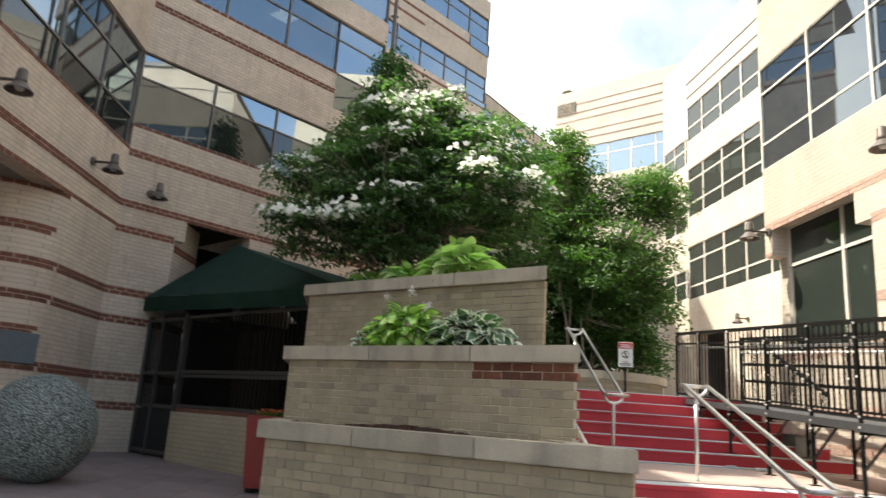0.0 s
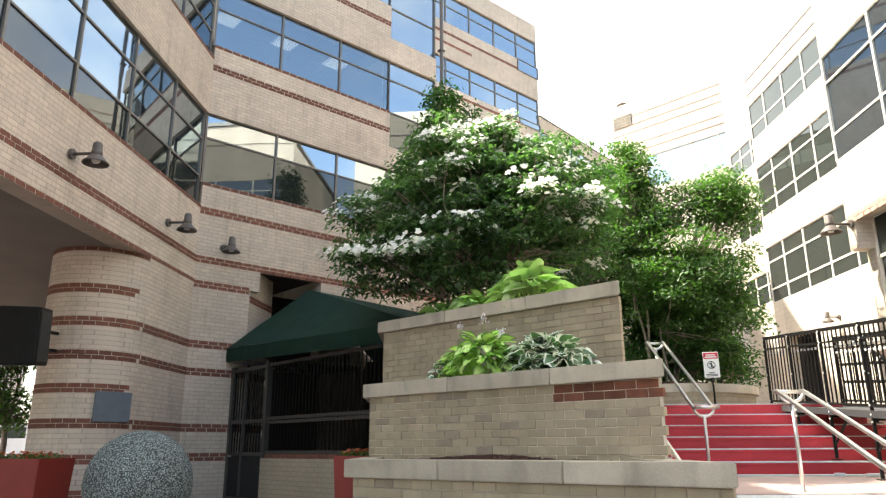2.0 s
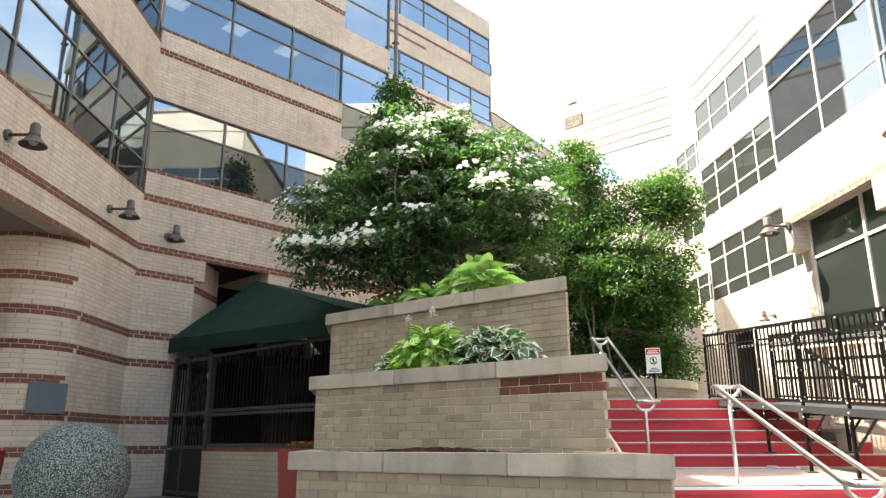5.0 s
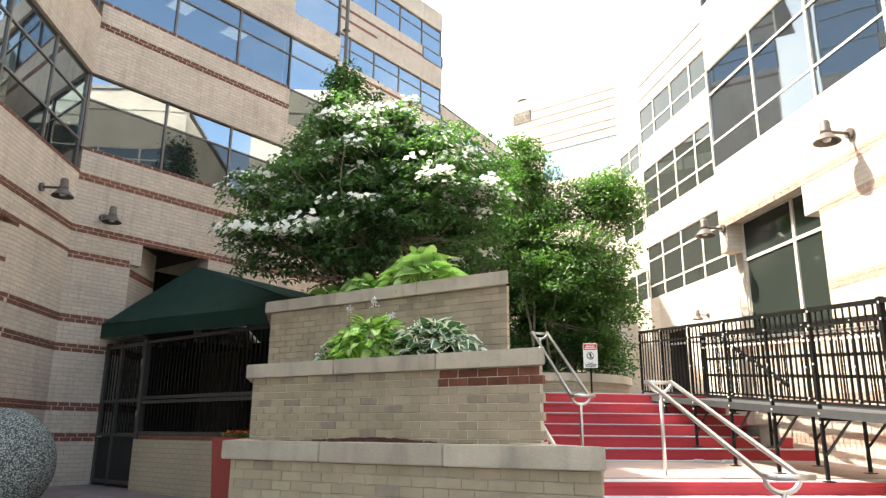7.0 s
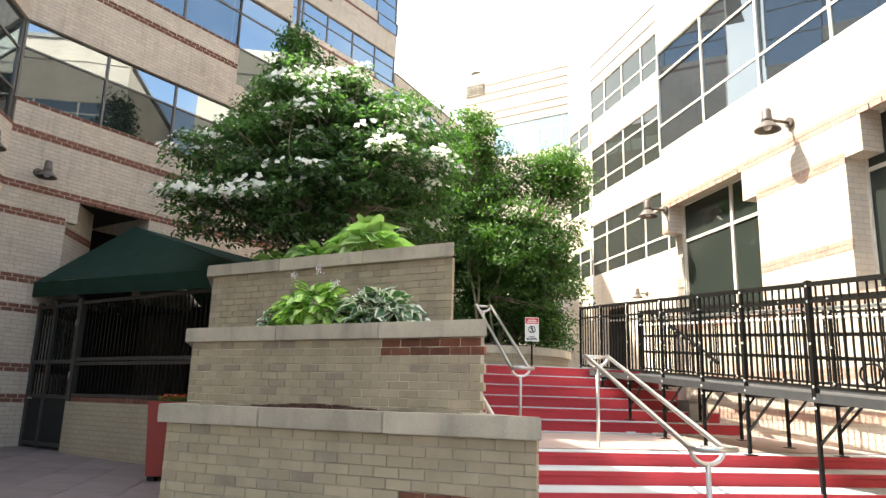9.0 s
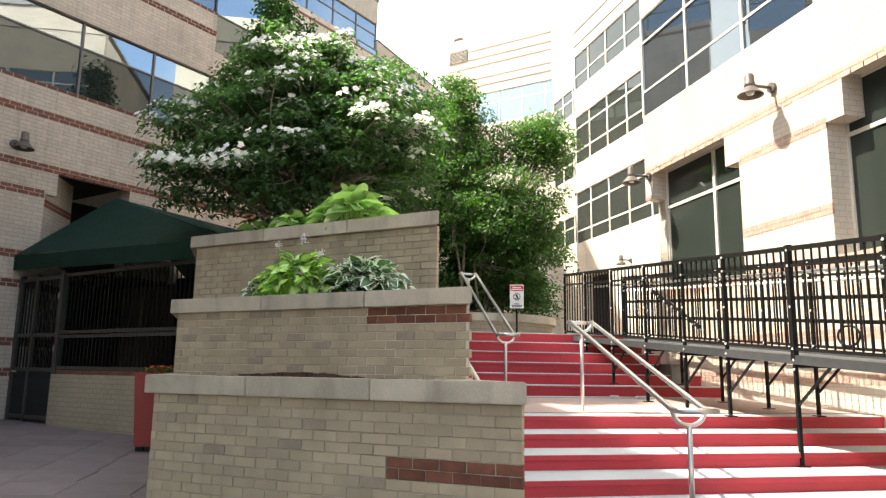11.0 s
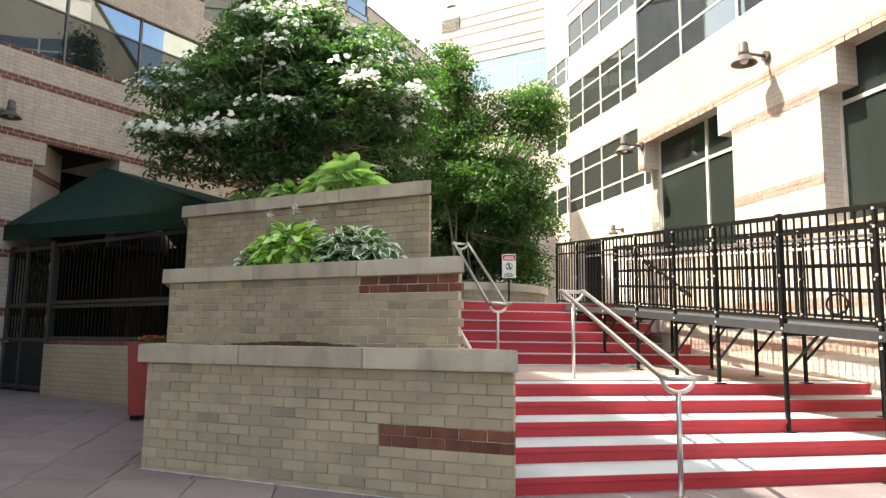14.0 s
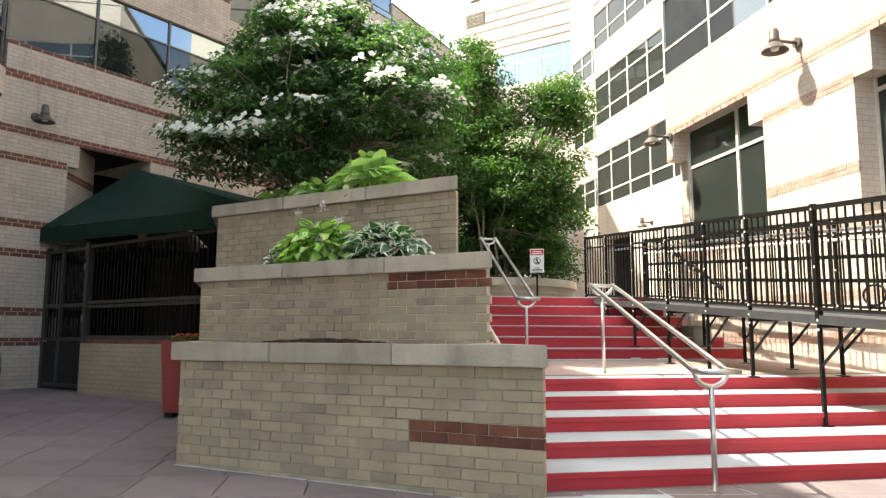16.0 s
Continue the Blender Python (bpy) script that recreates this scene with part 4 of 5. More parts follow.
handrail("twin stainless steel handrail beside the upper steps", (2.35, 10.55, 0.83), (2.2, 13.05, 1.99), 0.95, 1.06, 0.27)
wr = thing("wall_rail", Matrix.Identity(4), "single stainless rail beside the brick planter", "handrail")
bm = tube(bmesh.new(), [SO + ED * 0.02 + EW * d + Vector((0, 0, z)) for d, z in ((1.15, 1.09), (1.3, 1.16), (2.3, 1.58), (2.6, 1.60))], 0.022, 10)
part("rail", bm, M_STEEL, wr, smooth=True)
for d, z in ((1.5, 1.22), (2.2, 1.52)):
    q = SO + ED * 0.02 + EW * d
    part("bracket", tube(bmesh.new(), [q + Vector((0, 0, z)), q + Vector((0, 0, z - 0.06)), q - ED * 0.2 + Vector((0, 0, z - 0.06))], 0.01, 8), M_STEEL, wr)

# ================= sign and round planter =================
sg = thing("sign", pose(3.16, 13.24, TOP_Z, 0, 0, -12), "white and red no-skateboarding notice on a thin black post", "sign")
part("post", rod(bmesh.new(), (0, 0.015, 0), (0, 0.015, 0.9), 0.018, 8), M_BLACK, sg)
plate = part("plate", boxes((-0.13, 0.13, -0.006, 0.0, 0.47, 0.92), bevel=0.002), M_WHITE, sg)
part("red_panel", boxes((-0.12, 0.12, -0.010, -0.006, 0.80, 0.905)), M_SIGN_RED, plate)
for z, w in ((0.865, 0.08), (0.83, 0.10)):
    part("text_bar", boxes((-w, w, -0.013, -0.010, z - 0.008, z + 0.01)), M_WHITE, plate)
bm = bmesh.new()
tube(bm, [(0.062 * math.cos(a), -0.009, 0.69 + 0.062 * math.sin(a)) for a in [k * math.tau / 24 for k in range(24)]], 0.006, 6, True)
part("ring", bm, M_INK, plate)
bm = bmesh.new()
rod(bm, (-0.043, -0.01, 0.733), (0.043, -0.01, 0.647), 0.005, 6)
rod(bm, (-0.005, -0.009, 0.735), (0.012, -0.009, 0.66), 0.013, 6)
rod(bm, (-0.035, -0.009, 0.655), (0.035, -0.009, 0.645), 0.006, 6)
part("pictogram", bm, M_INK, plate)
for z, w in ((0.555, 0.05), (0.525, 0.10), (0.50, 0.095)):
    part("text_bar", boxes((-w, w, -0.010, -0.006, z - 0.006, z + 0.006)), M_INK, plate)

rp = thing("round_planter", pose(2.6, 15.2, TOP_Z), "low round brick planter with a stone rim under the trees", "planter")
part("wall", lathe(bmesh.new(), [(1.75, 0), (1.75, 0.24)], 40), M_BUFF_SHADED, rp)
part("rim", lathe(bmesh.new(), [(1.45, 0.24), (1.82, 0.24), (1.82, 0.39), (1.45, 0.39)], 40), M_STONE, rp)
part("soil", lathe(bmesh.new(), [(1.5, 0.34), (0.9, 0.5), (0.0, 0.58)], 24), M_SOIL, rp)

# ================= awning and gate =================
GA = axes(LC + U2 * 1.1, N2, -U2)
if GA.col[0].to_3d().dot(N2) < 0:
    GA = axes(LC + U2 * 1.1, N2, U2)
GF = 1 if GA.col[0].to_3d().dot(N2) > 0 else -1
GI = GA.inverted()
AW_L = 6.5


def g_box(l0, l1, d0, d1, z0, z1, bevel=0.0):
    return boxes((min(GF * l0, GF * l1), max(GF * l0, GF * l1), d0, d1, z0, z1), bevel=bevel)


cour = (GI @ (LC + U2 * 3.0)).y
CS = 1 if cour > 0 else -1    # the covered side
awning = thing("awning", Matrix.Identity(4), "dark green canvas awning sloping out from the brick wall", "awning")
apex = LC + U2 * 2.94 + Vector((0, 0, 5.08)) + N2 * 0.03
w_l = LC + U2 * 0.88 + Vector((0, 0, 3.43)) + N2 * 0.03
w_r = LC + U2 * 5.0 + Vector((0, 0, 3.43)) + N2 * 0.03
o_l = w_l + N2 * AW_L - Vector((0, 0, 0.22))
o_r = w_r + N2 * AW_L - Vector((0, 0, 0.22))
for name, tri in (("canopy", (w_l, o_l, apex)), ("canopy", (o_l, o_r, apex)), ("canopy", (o_r, w_r, apex))):
    bm = bmesh.new()
    n = 10
    a, b, c = tri
    nor = (b - a).cross(c - a).normalized()
    grid = {}
    for i in range(n + 1):
        for j in range(n + 1 - i):
            u, v = i / n, j / n
            w = 1 - u - v
            sag = -0.10 * (u * v * w) * 9 + 0.012 * math.sin(9 * u + 4 * v)* w
            if nor.z < 0:
                sag = -sag
            grid[i, j] = bm.verts.new(a * w + b * u + c * v + nor * sag)
    for i in range(n):
        for j in range(n - i):
            bm.faces.new((grid[i, j], grid[i + 1, j], grid[i, j + 1]))
            if i + j < n - 1:
                bm.faces.new((grid[i + 1, j], grid[i + 1, j + 1], grid[i, j + 1]))
    bmesh.ops.solidify(bm, geom=list(bm.faces), thickness=0.012)
    part(name, bm, M_AWNING, awning)
for a, b in ((w_l, o_l), (o_l, o_r)):
    bm = bmesh.new()
    n = 16
    top = [bm.verts.new(a.lerp(b, i / n)) for i in range(n + 1)]
    low = [bm.verts.new(a.lerp(b, i / n) - Vector((0, 0, 0.30)) + (U2 * 0.015 * math.sin(i * 1.3))) for i in range(n + 1)]
    for i in range(n):
        bm.faces.new((top[i], top[i + 1], low[i + 1], low[i]))
    bmesh.ops.solidify(bm, geom=list(bm.faces), thickness=0.01)
    part("valance", bm, M_AWNING, awning)
for a, b in ((w_l, o_l), (o_l, o_r)):
    z = Vector((0, 0, -0.2)) + U2 * 0.08
    part("frame_pipe", rod(bmesh.new(), a + z, b + z, 0.022, 8), M_GATE, awning)
for l in (0.4, 0.75):
    q = w_l + N2 * l - Vector((0, 0, 0.36))
    part("frame_pipe", rod(bmesh.new(), q, q + U2 * 1.4 + N2 * 0.2, 0.02, 8), M_STEEL, awning)

gate = thing("gate", GA, "dark bronze steel gate with bars under the awning", "gate")
GZ = 0.16
for l, w in ((0.06, 0.10), (0.66, 0.08), (1.62, 0.12)):
    part("post", g_box(l - w / 2, l + w / 2, -w / 2, w / 2, GZ - 0.05, 3.02, 0.004), M_GATE, gate)
for z in (2.93, 1.82, 1.16, GZ + 0.1):
    part("rail", g_box(0.05, 1.58, -0.03, 0.03, z - 0.035, z + 0.035), M_GATE, gate)
for k in range(12):
    l = 0.16 + k * 0.12
    part("bar", g_box(l - 0.011, l + 0.011, -0.011, 0.011, 1.17, 2.91), M_BLACK, gate)
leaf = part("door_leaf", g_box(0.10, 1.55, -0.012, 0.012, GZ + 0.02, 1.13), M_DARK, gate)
part("handle", tube(bmesh.new(), [(GF * 0.2, -0.03 * CS, 1.12), (GF * 0.2, -0.10 * CS, 1.12), (GF * 0.36, -0.10 * CS, 1.11)], 0.014, 8), M_STEEL, gate)
part("hinge", g_box(1.55, 1.59, -0.07, 0.07, 1.5, 1.62), M_STEEL, gate)
part("hinge", g_box(1.55, 1.59, -0.07, 0.07, 2.5, 2.62), M_STEEL, gate)

fence_wall = part("low_wall", g_box(1.69, 6.6, -0.12, 0.12, -0.2, 1.08), M_BUFF_SHADED)
fence_wall.matrix_world = GA
tagged(fence_wall, "low buff brick wall carrying the barred fence", "low wall", kind="structure")
band(fence_wall, GF, 1.69, 6.6, 1.16, 1, 0.085, 0.1, 0.125, M_RED_FAR)
fence = thing("fence", GA, "dark steel bar fence on the low brick wall", "fence")
for z in (2.95, 1.86, 1.78, 1.2):
    part("rail", g_box(1.68, 6.6, -0.03, 0.03, z - 0.03, z + 0.03), M_GATE, fence)
for k in range(40):
    l = 1.80 + k * 0.12
    part("bar", g_box(l - 0.010, l + 0.010, -0.010, 0.010, 1.2, 2.95), M_BLACK, fence)
# dim court behind the fence: added near-black walls keep stray light out
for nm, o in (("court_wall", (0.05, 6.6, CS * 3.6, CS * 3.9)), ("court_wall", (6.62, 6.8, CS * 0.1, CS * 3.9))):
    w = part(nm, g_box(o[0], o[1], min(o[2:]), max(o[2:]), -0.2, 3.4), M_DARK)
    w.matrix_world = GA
    tagged(w, "added near-black wall that keeps light out of the fenced court", "wall", kind="structure")


# ================= ceiling lights behind the glass =================
for s_ in (0.95, 2.75, 4.5):
    cl = thing("ceiling_light", A2 @ pose(F2 * s_, -1.6, 12.7), "lit square office ceiling light behind the glass", "ceiling light", "office ceiling lights")
    part("frame", boxes((-0.33, 0.33, -0.33, 0.33, -0.02, 0.0)), M_WHITE, cl)
    for i in range(3):
        for j in range(3):
            part("diffuser", boxes((-0.29 + i * 0.2, -0.11 + i * 0.2, -0.29 + j * 0.2, -0.11 + j * 0.2, -0.028, -0.02)), M_TROFFER, cl)


# ================= wall lamps =================
def wall_lamp(label, m):
    """Barn lamp: round wall plate, bent arm, neck and a bell-shaped hood."""
    lp = thing("wall_lamp", m, label, "wall lamp", "wall lamps of the court")
    bm = bmesh.new()
    rod(bm, (0, -0.01, 0), (0, 0.04, 0), 0.085, 20)
    part("wall_plate", bm, M_LAMP, lp, smooth=False)
    part("arm", tube(bmesh.new(), [(0, 0.03, 0), (0, 0.30, 0), (0, 0.40, 0)], 0.026, 10), M_LAMP, lp, smooth=True)
    bm = lathe(bmesh.new(), [(0.0, 0.17), (0.055, 0.16), (0.075, 0.12), (0.075, 0.02), (0.085, 0.0), (0.085, -0.05), (0.07, -0.06)], 24)
    neck = part("neck", bm, M_LAMP, lp, smooth=True)
    neck.location = (0, 0.42, 0.02)
    bm = lathe(bmesh.new(), [(0.075, -0.05), (0.10, -0.075), (0.14, -0.12), (0.185, -0.17), (0.20, -0.185), (0.20, -0.20), (0.18, -0.18), (0.13, -0.12), (0.07, -0.06)], 32)
    hood = part("hood", bm, M_LAMP, lp, smooth=True)
    hood.location = (0, 0.42, 0.02)
    bm = lathe(bmesh.new(), [(0.0, -0.19), (0.05, -0.18), (0.07, -0.14), (0.06, -0.08)], 16)
    bulb = part("glass_jar", bm, M_WHITE, lp, smooth=True)
    bulb.location = (0, 0.42, 0.02)
    return lp


for A, f, s, z in ((A1, F1, 5.05, 5.76), (A1, F1, 1.56, 5.73), (A2, F2, 0.62, 5.73), (A2, F2, 4.5, 5.62)):
    wall_lamp("weathered bronze barn lamp on the shaded brick wall", A @ pose(f * s, 0.012, z))
for s, z in ((-1.385, 5.81), (2.53, 5.38), (-6.35, 5.81)):
    wall_lamp("bronze barn lamp casting a shadow on the sunlit wall", AR @ pose(FR * s, 0.012, z))
wall_lamp("small bronze barn lamp low on the far wall", AF @ pose(FF * 1.0, 0.012, 5.6))

# ================= plaque, ball, boxes =================
pq = part("plaque", boxes((-0.33, 0.33, -0.02, 0.03, -0.26, 0.26), bevel=0.006), M_PLAQUE)
pq.matrix_world = A1 @ pose(F1 * (2.1 + (PR + 0.01) * math.sin(radians(34))), -PR + (PR + 0.01) * math.cos(radians(34)), 1.99, 0, 0, -34 * F1)
tagged(pq, "blank slate-blue metal plaque on the rounded pier", "plaque")

M_BALL = material("speckled_grey_green_aggregate", (0.27, 0.315, 0.30), 0.95, scale=14, amount=0.3, bump=0.6, fine=55)
nt = M_BALL.node_tree
vor = nt.nodes.new("ShaderNodeTexVoronoi")
vor.inputs["Scale"].default_value = 50
nt.links.new(nt.nodes["Texture Coordinate"].outputs["Object"], vor.inputs["Vector"])
rng = nt.nodes.new("ShaderNodeMapRange")
rng.inputs["From Max"].default_value = 0.6
rng.inputs["To Min"].default_value, rng.inputs["To Max"].default_value = 2.1, 0.22
nt.links.new(vor.outputs["Distance"], rng.inputs["Value"])
bs = nt.nodes["Principled BSDF"]
old = bs.inputs["Base Color"].links[0].from_socket
vm = nt.nodes.new("ShaderNodeVectorMath")
vm.operation = "SCALE"
nt.links.new(old, vm.inputs[0])
nt.links.new(rng.outputs[0], vm.inputs["Scale"])
nt.links.new(vm.outputs[0], bs.inputs["Base Color"])
bm = bmesh.new()
bmesh.ops.create_icosphere(bm, subdivisions=6, radius=0.73)
for v in bm.verts:
    d = noise.noise(v.co * 22) * 0.012 + noise.noise(v.co * 60) * 0.010
    v.co *= 1 + d
    v.co.z = max(v.co.z, -0.71)
ball = part("ball_bollard", bm, M_BALL, smooth=True)
ball.location = (-5.63, 10.15, 0.71 + ground_z(10.15))
tagged(ball, "large speckled grey-green stone ball standing on the plaza", "stone ball")


def red_box(label, x, y, turn):
    rb = thing("planter_box", pose(x, y, ground_z(y), 0, 0, turn), label, "planter box", "red planter boxes")
    for sx in (-1, 1):
        for sy in (-1, 1):
            part("foot", boxes((sx * 0.33 - 0.05, sx * 0.33 + 0.05, sy * 0.33 - 0.05, sy * 0.33 + 0.05, 0, 0.06)), M_BLACK, rb)
    bm = bmesh.new()
    rings = [[bm.verts.new((sx * w, sy * w, z)) for sx, sy in ((-1, -1), (1, -1), (1, 1), (-1, 1))] for w, z in ((0.40, 0.06), (0.455, 1.06), (0.41, 1.06), (0.40, 0.95))]
    bm.faces.new(rings[0][::-1])
    for A, B in zip(rings, rings[1:]):
        for k in range(4):
            bm.faces.new((A[k], A[(k + 1) % 4], B[(k + 1) % 4], B[k]))
    bmesh.ops.bevel(bm, geom=[e for e in bm.edges], offset=0.008, segments=2, affect="EDGES")
    part("body", bm, M_REDBOX, rb)
    part("soil", boxes((-0.405, 0.405, -0.405, 0.405, 0.93, 0.98)), M_SOIL, rb)
    return rb


boxes_at = [(-2.46, 10.95, 4), (-7.35, 10.1, 3)]
for x, y, a in boxes_at:
    red_box("tall tapered red planter box with low orange flowers", x, y, a)

speaker = thing("loudspeaker", A1 @ pose(F1 * 4.41, -0.75, 4.84) @ pose(0, 0, -1.85, 0, 5 * F1, 14), "black box loudspeaker bracketed to the rounded pier", "loudspeaker")
part("cabinet", boxes((-0.27, 0.27, -0.3, 0.3, -0.46, 0.44), bevel=0.03), M_BLACK, speaker)
part("grille", boxes((-0.22, 0.22, 0.3, 0.315, -0.40, 0.38), bevel=0.004), M_INK, speaker)
part("bracket", boxes((min(0, -F1 * 1.5), max(0, -F1 * 1.5), -0.03, 0.03, 0.1, 0.15), (min(0, -F1 * 1.5), max(0, -F1 * 1.5), -0.03, 0.03, -0.2, -0.15)), M_BLACK, speaker)

# ================= plants =================
def leaf_material(name, colour, vary=0.5, glow=0.35, light=(0.6, 0.9, 0.25)):
    """Thin leaf: gloss on top, light let through from behind; each leaf its own shade."""
    m = bpy.data.materials.new(name)
    m.use_nodes = True
    nt = m.node_tree
    b = nt.nodes["Principled BSDF"]
    b.inputs["Roughness"].default_value = 0.5
    geo = nt.nodes.new("ShaderNodeNewGeometry")
    rng = nt.nodes.new("ShaderNodeMapRange")
    rng.inputs["To Min"].default_value, rng.inputs["To Max"].default_value = 1 - vary, 1 + vary
    nt.links.new(geo.outputs["Random Per Island"], rng.inputs["Value"])
    sc = nt.nodes.new("ShaderNodeVectorMath")
    sc.operation = "SCALE"
    sc.inputs[0].default_value = colour
    nt.links.new(rng.outputs[0], sc.inputs["Scale"])
    nt.links.new(sc.outputs[0], b.inputs["Base Color"])
    tr = nt.nodes.new("ShaderNodeBsdfTranslucent")
    sc2 = nt.nodes.new("ShaderNodeVectorMath")
    sc2.operation = "MULTIPLY"
    nt.links.new(sc.outputs[0], sc2.inputs[0])
    sc2.inputs[1].default_value = [3.2 * v for v in light]
    nt.links.new(sc2.outputs[0], tr.inputs["Color"])
    mix = nt.nodes.new("ShaderNodeMixShader")
    mix.inputs[0].default_value = glow
    nt.links.new(b.outputs[0], mix.inputs[1])
    nt.links.new(tr.outputs[0], mix.inputs[2])
    nt.links.new(mix.outputs[0], nt.nodes["Material Output"].inputs["Surface"])
    return m


M_LEAF = leaf_material("dogwood_leaf", (0.068, 0.126, 0.052), 0.4, 0.42, (0.62, 0.80, 0.34))
M_LEAF2 = leaf_material("fresh_maple_leaf", (0.060, 0.118, 0.034), 0.4, 0.38, (0.66, 0.88, 0.34))
M_LEAF3 = leaf_material("dark_shrub_leaf", (0.035, 0.085, 0.02), 0.45)
M_PETAL = leaf_material("white_bract", (0.80, 0.80, 0.72), 0.1, 0.2, (0.35, 0.35, 0.3))
M_ORANGE = leaf_material("orange_petal", (0.5, 0.12, 0.04), 0.3, 0.2, (0.4, 0.3, 0.2))
M_LILAC = leaf_material("pale_lilac_petal", (0.76, 0.72, 0.74), 0.15, 0.2, (0.35, 0.33, 0.36))
M_BARK = material("grey_bark", (0.27, 0.225, 0.17), 0.95, scale=14, amount=0.35, bump=0.7, fine=70)


def leaf_cloud(name, mat, parent, centres, normals, sizes, rng, fold=0.25, aspect=0.5):
    """Many small folded leaves in one mesh: each is a kite of two triangles."""
    n = len(centres)
    nrm = normals / np.linalg.norm(normals, axis=1)[:, None]
    a = rng.normal(size=(n, 3))
    d = np.cross(nrm, a)
    d /= np.linalg.norm(d, axis=1)[:, None]
    s = np.cross(nrm, d)
    L = sizes[:, None]
    droop = np.array([0, 0, -0.25]) * L
    v = np.stack([centres - d * L * 0.5, centres + s * L * aspect * 0.5 + nrm * L * fold * 0.3 - d * L * 0.05, centres + d * L * 0.5 + droop, centres - s * L * aspect * 0.5 + nrm * L * fold * 0.3 - d * L * 0.05], axis=1).reshape(-1, 3)
    me = bpy.data.meshes.new(name)
    me.vertices.add(4 * n)
    me.vertices.foreach_set("co", v.ravel())
    me.loops.add(6 * n)
    me.polygons.add(2 * n)
    base = np.arange(n) * 4
    idx = np.stack([base, base + 1, base + 2, base, base + 2, base + 3], axis=1).ravel()
    me.loops.foreach_set("vertex_index", idx)
    me.polygons.foreach_set("loop_start", np.arange(2 * n) * 3)
    me.update(calc_edges=True)
    me.materials.append(mat)
    ob = new(name, me)
    ob.parent = parent
    ob["kind"] = "stuff"
    return ob


def pad_points(rng, pads, per):
    """Points in flattened clumps (x, y, z, radius, thickness), drooping at the rim, with normals mostly up."""
    P, N = [], []
    for x, y, z, r, h in pads:
        k = int(per * r * r / 0.25)
        rad = r * np.sqrt(rng.random(k)) * (1 + 0.18 * rng.normal(size=k))
        ang = rng.random(k) * math.tau
        px, py = rad * np.cos(ang), rad * np.sin(ang)
        pz = h * rng.normal(size=k) * 0.6 - 0.35 * h * (rad / r) ** 2 * 2
        P.append(np.stack([x + px, y + py, z + pz], 1))
        N.append(np.stack([px / r * 0.6 + 0.45 * rng.normal(size=k), py / r * 0.6 + 0.45 * rng.normal(size=k), 0.9 + 0.3 * rng.normal(size=k)], 1))
    return np.concatenate(P), np.concatenate(N)


def limb(bm, p, q, r0, r1, rng, bend=0.12, parts=6):
    p, q = np.array(p, float), np.array(q, float)
    L = np.linalg.norm(q - p)
    off = rng.normal(size=3) * bend * L
    prev, pr = p, r0
    for i in range(1, parts + 1):
        t = i / parts
        c = p + (q - p) * t + off * math.sin(math.pi * t) * 0.6
        r = r0 + (r1 - r0) * t
        rod(bm, prev, c, pr, 7, r, caps=(i == parts))
        prev, pr = c, r


def tree(label, name, base, stems, pads, leaf_mat, per, size, seed, flowers=None, spread=0.25, trunk_r=0.06, fork=0.45):
    rng = np.random.default_rng(seed)
    tr = thing(name, pose(*base), label, "tree")
    b = np.array(base)
    local = [(x - b[0], y - b[1], z - b[2], r, h) for x, y, z, r, h in pads]
    tops = []
    for i in range(stems):
        a = i * math.tau / stems + rng.random()
        foot = np.array([spread * math.cos(a) * 0.4, spread * math.sin(a) * 0.4, -0.05])
        tgt = np.array(local[rng.integers(len(local))][:3])
        head = foot + (tgt - foot) * np.array([0.35, 0.35, fork]) + np.array([0, 0, 0.05])
        bm = bmesh.new()
        limb(bm, foot, head, trunk_r, trunk_r * 0.7, rng, 0.08)
        part("trunk", bm, M_BARK, tr, smooth=True)
        tops.append(head)
    bm = bmesh.new()
    for x, y, z, r, h in local:
        p = min(tops, key=lambda q: np.linalg.norm(q - np.array([x, y, z])))
        limb(bm, p, (x, y, z - h * 0.3), trunk_r * 0.42, 0.007, rng, 0.10, 5)
    part("branchwork", bm, M_BARK, tr, smooth=True)["kind"] = "stuff"
    P, N = pad_points(rng, local, per)
    leaf_cloud("crown", leaf_mat, tr, P, N, size * (0.7 + 0.6 * rng.random(len(P))), rng)
    if flowers:
        FP, FN = [], []
        for (x, y, z, r, h), w in zip(local, flowers):
            k = int(w * 60 * r * r / 0.25)
            if not k:
                continue
            cl = max(3, k // 5)
            cx, cy = rng.normal(size=cl) * r * 0.45, rng.normal(size=cl) * r * 0.45
            pick = rng.integers(cl, size=k)
            fx, fy = cx[pick] + rng.normal(size=k) * 0.085, cy[pick] + rng.normal(size=k) * 0.085
            rr = np.hypot(fx, fy) / r
            for j in range(k):
                c = np.array([x + fx[j], y + fy[j], z + h * 0.8 - 0.7 * h * min(rr[j], 1.3) ** 2 + 0.04 * rng.normal()])
                tilt = np.array([fx[j] / r * 0.8, fy[j] / r * 0.8 - 0.65, 0.95]) + rng.normal(size=3) * 0.2
                t = tilt / np.linalg.norm(tilt)
                u = np.cross(t, rng.normal(size=3))
                u /= np.linalg.norm(u)
                v = np.cross(t, u)
                for q in (u, v, -u, -v):
                    FP.append(c + q * 0.027)
                    FN.append(t)
        FP, FN = np.array(FP), np.array(FN)
        leaf_cloud("blossom", M_PETAL, tr, FP, FN, 0.064 * np.ones(len(FP)), rng, 0.05, 0.95)
    return tr


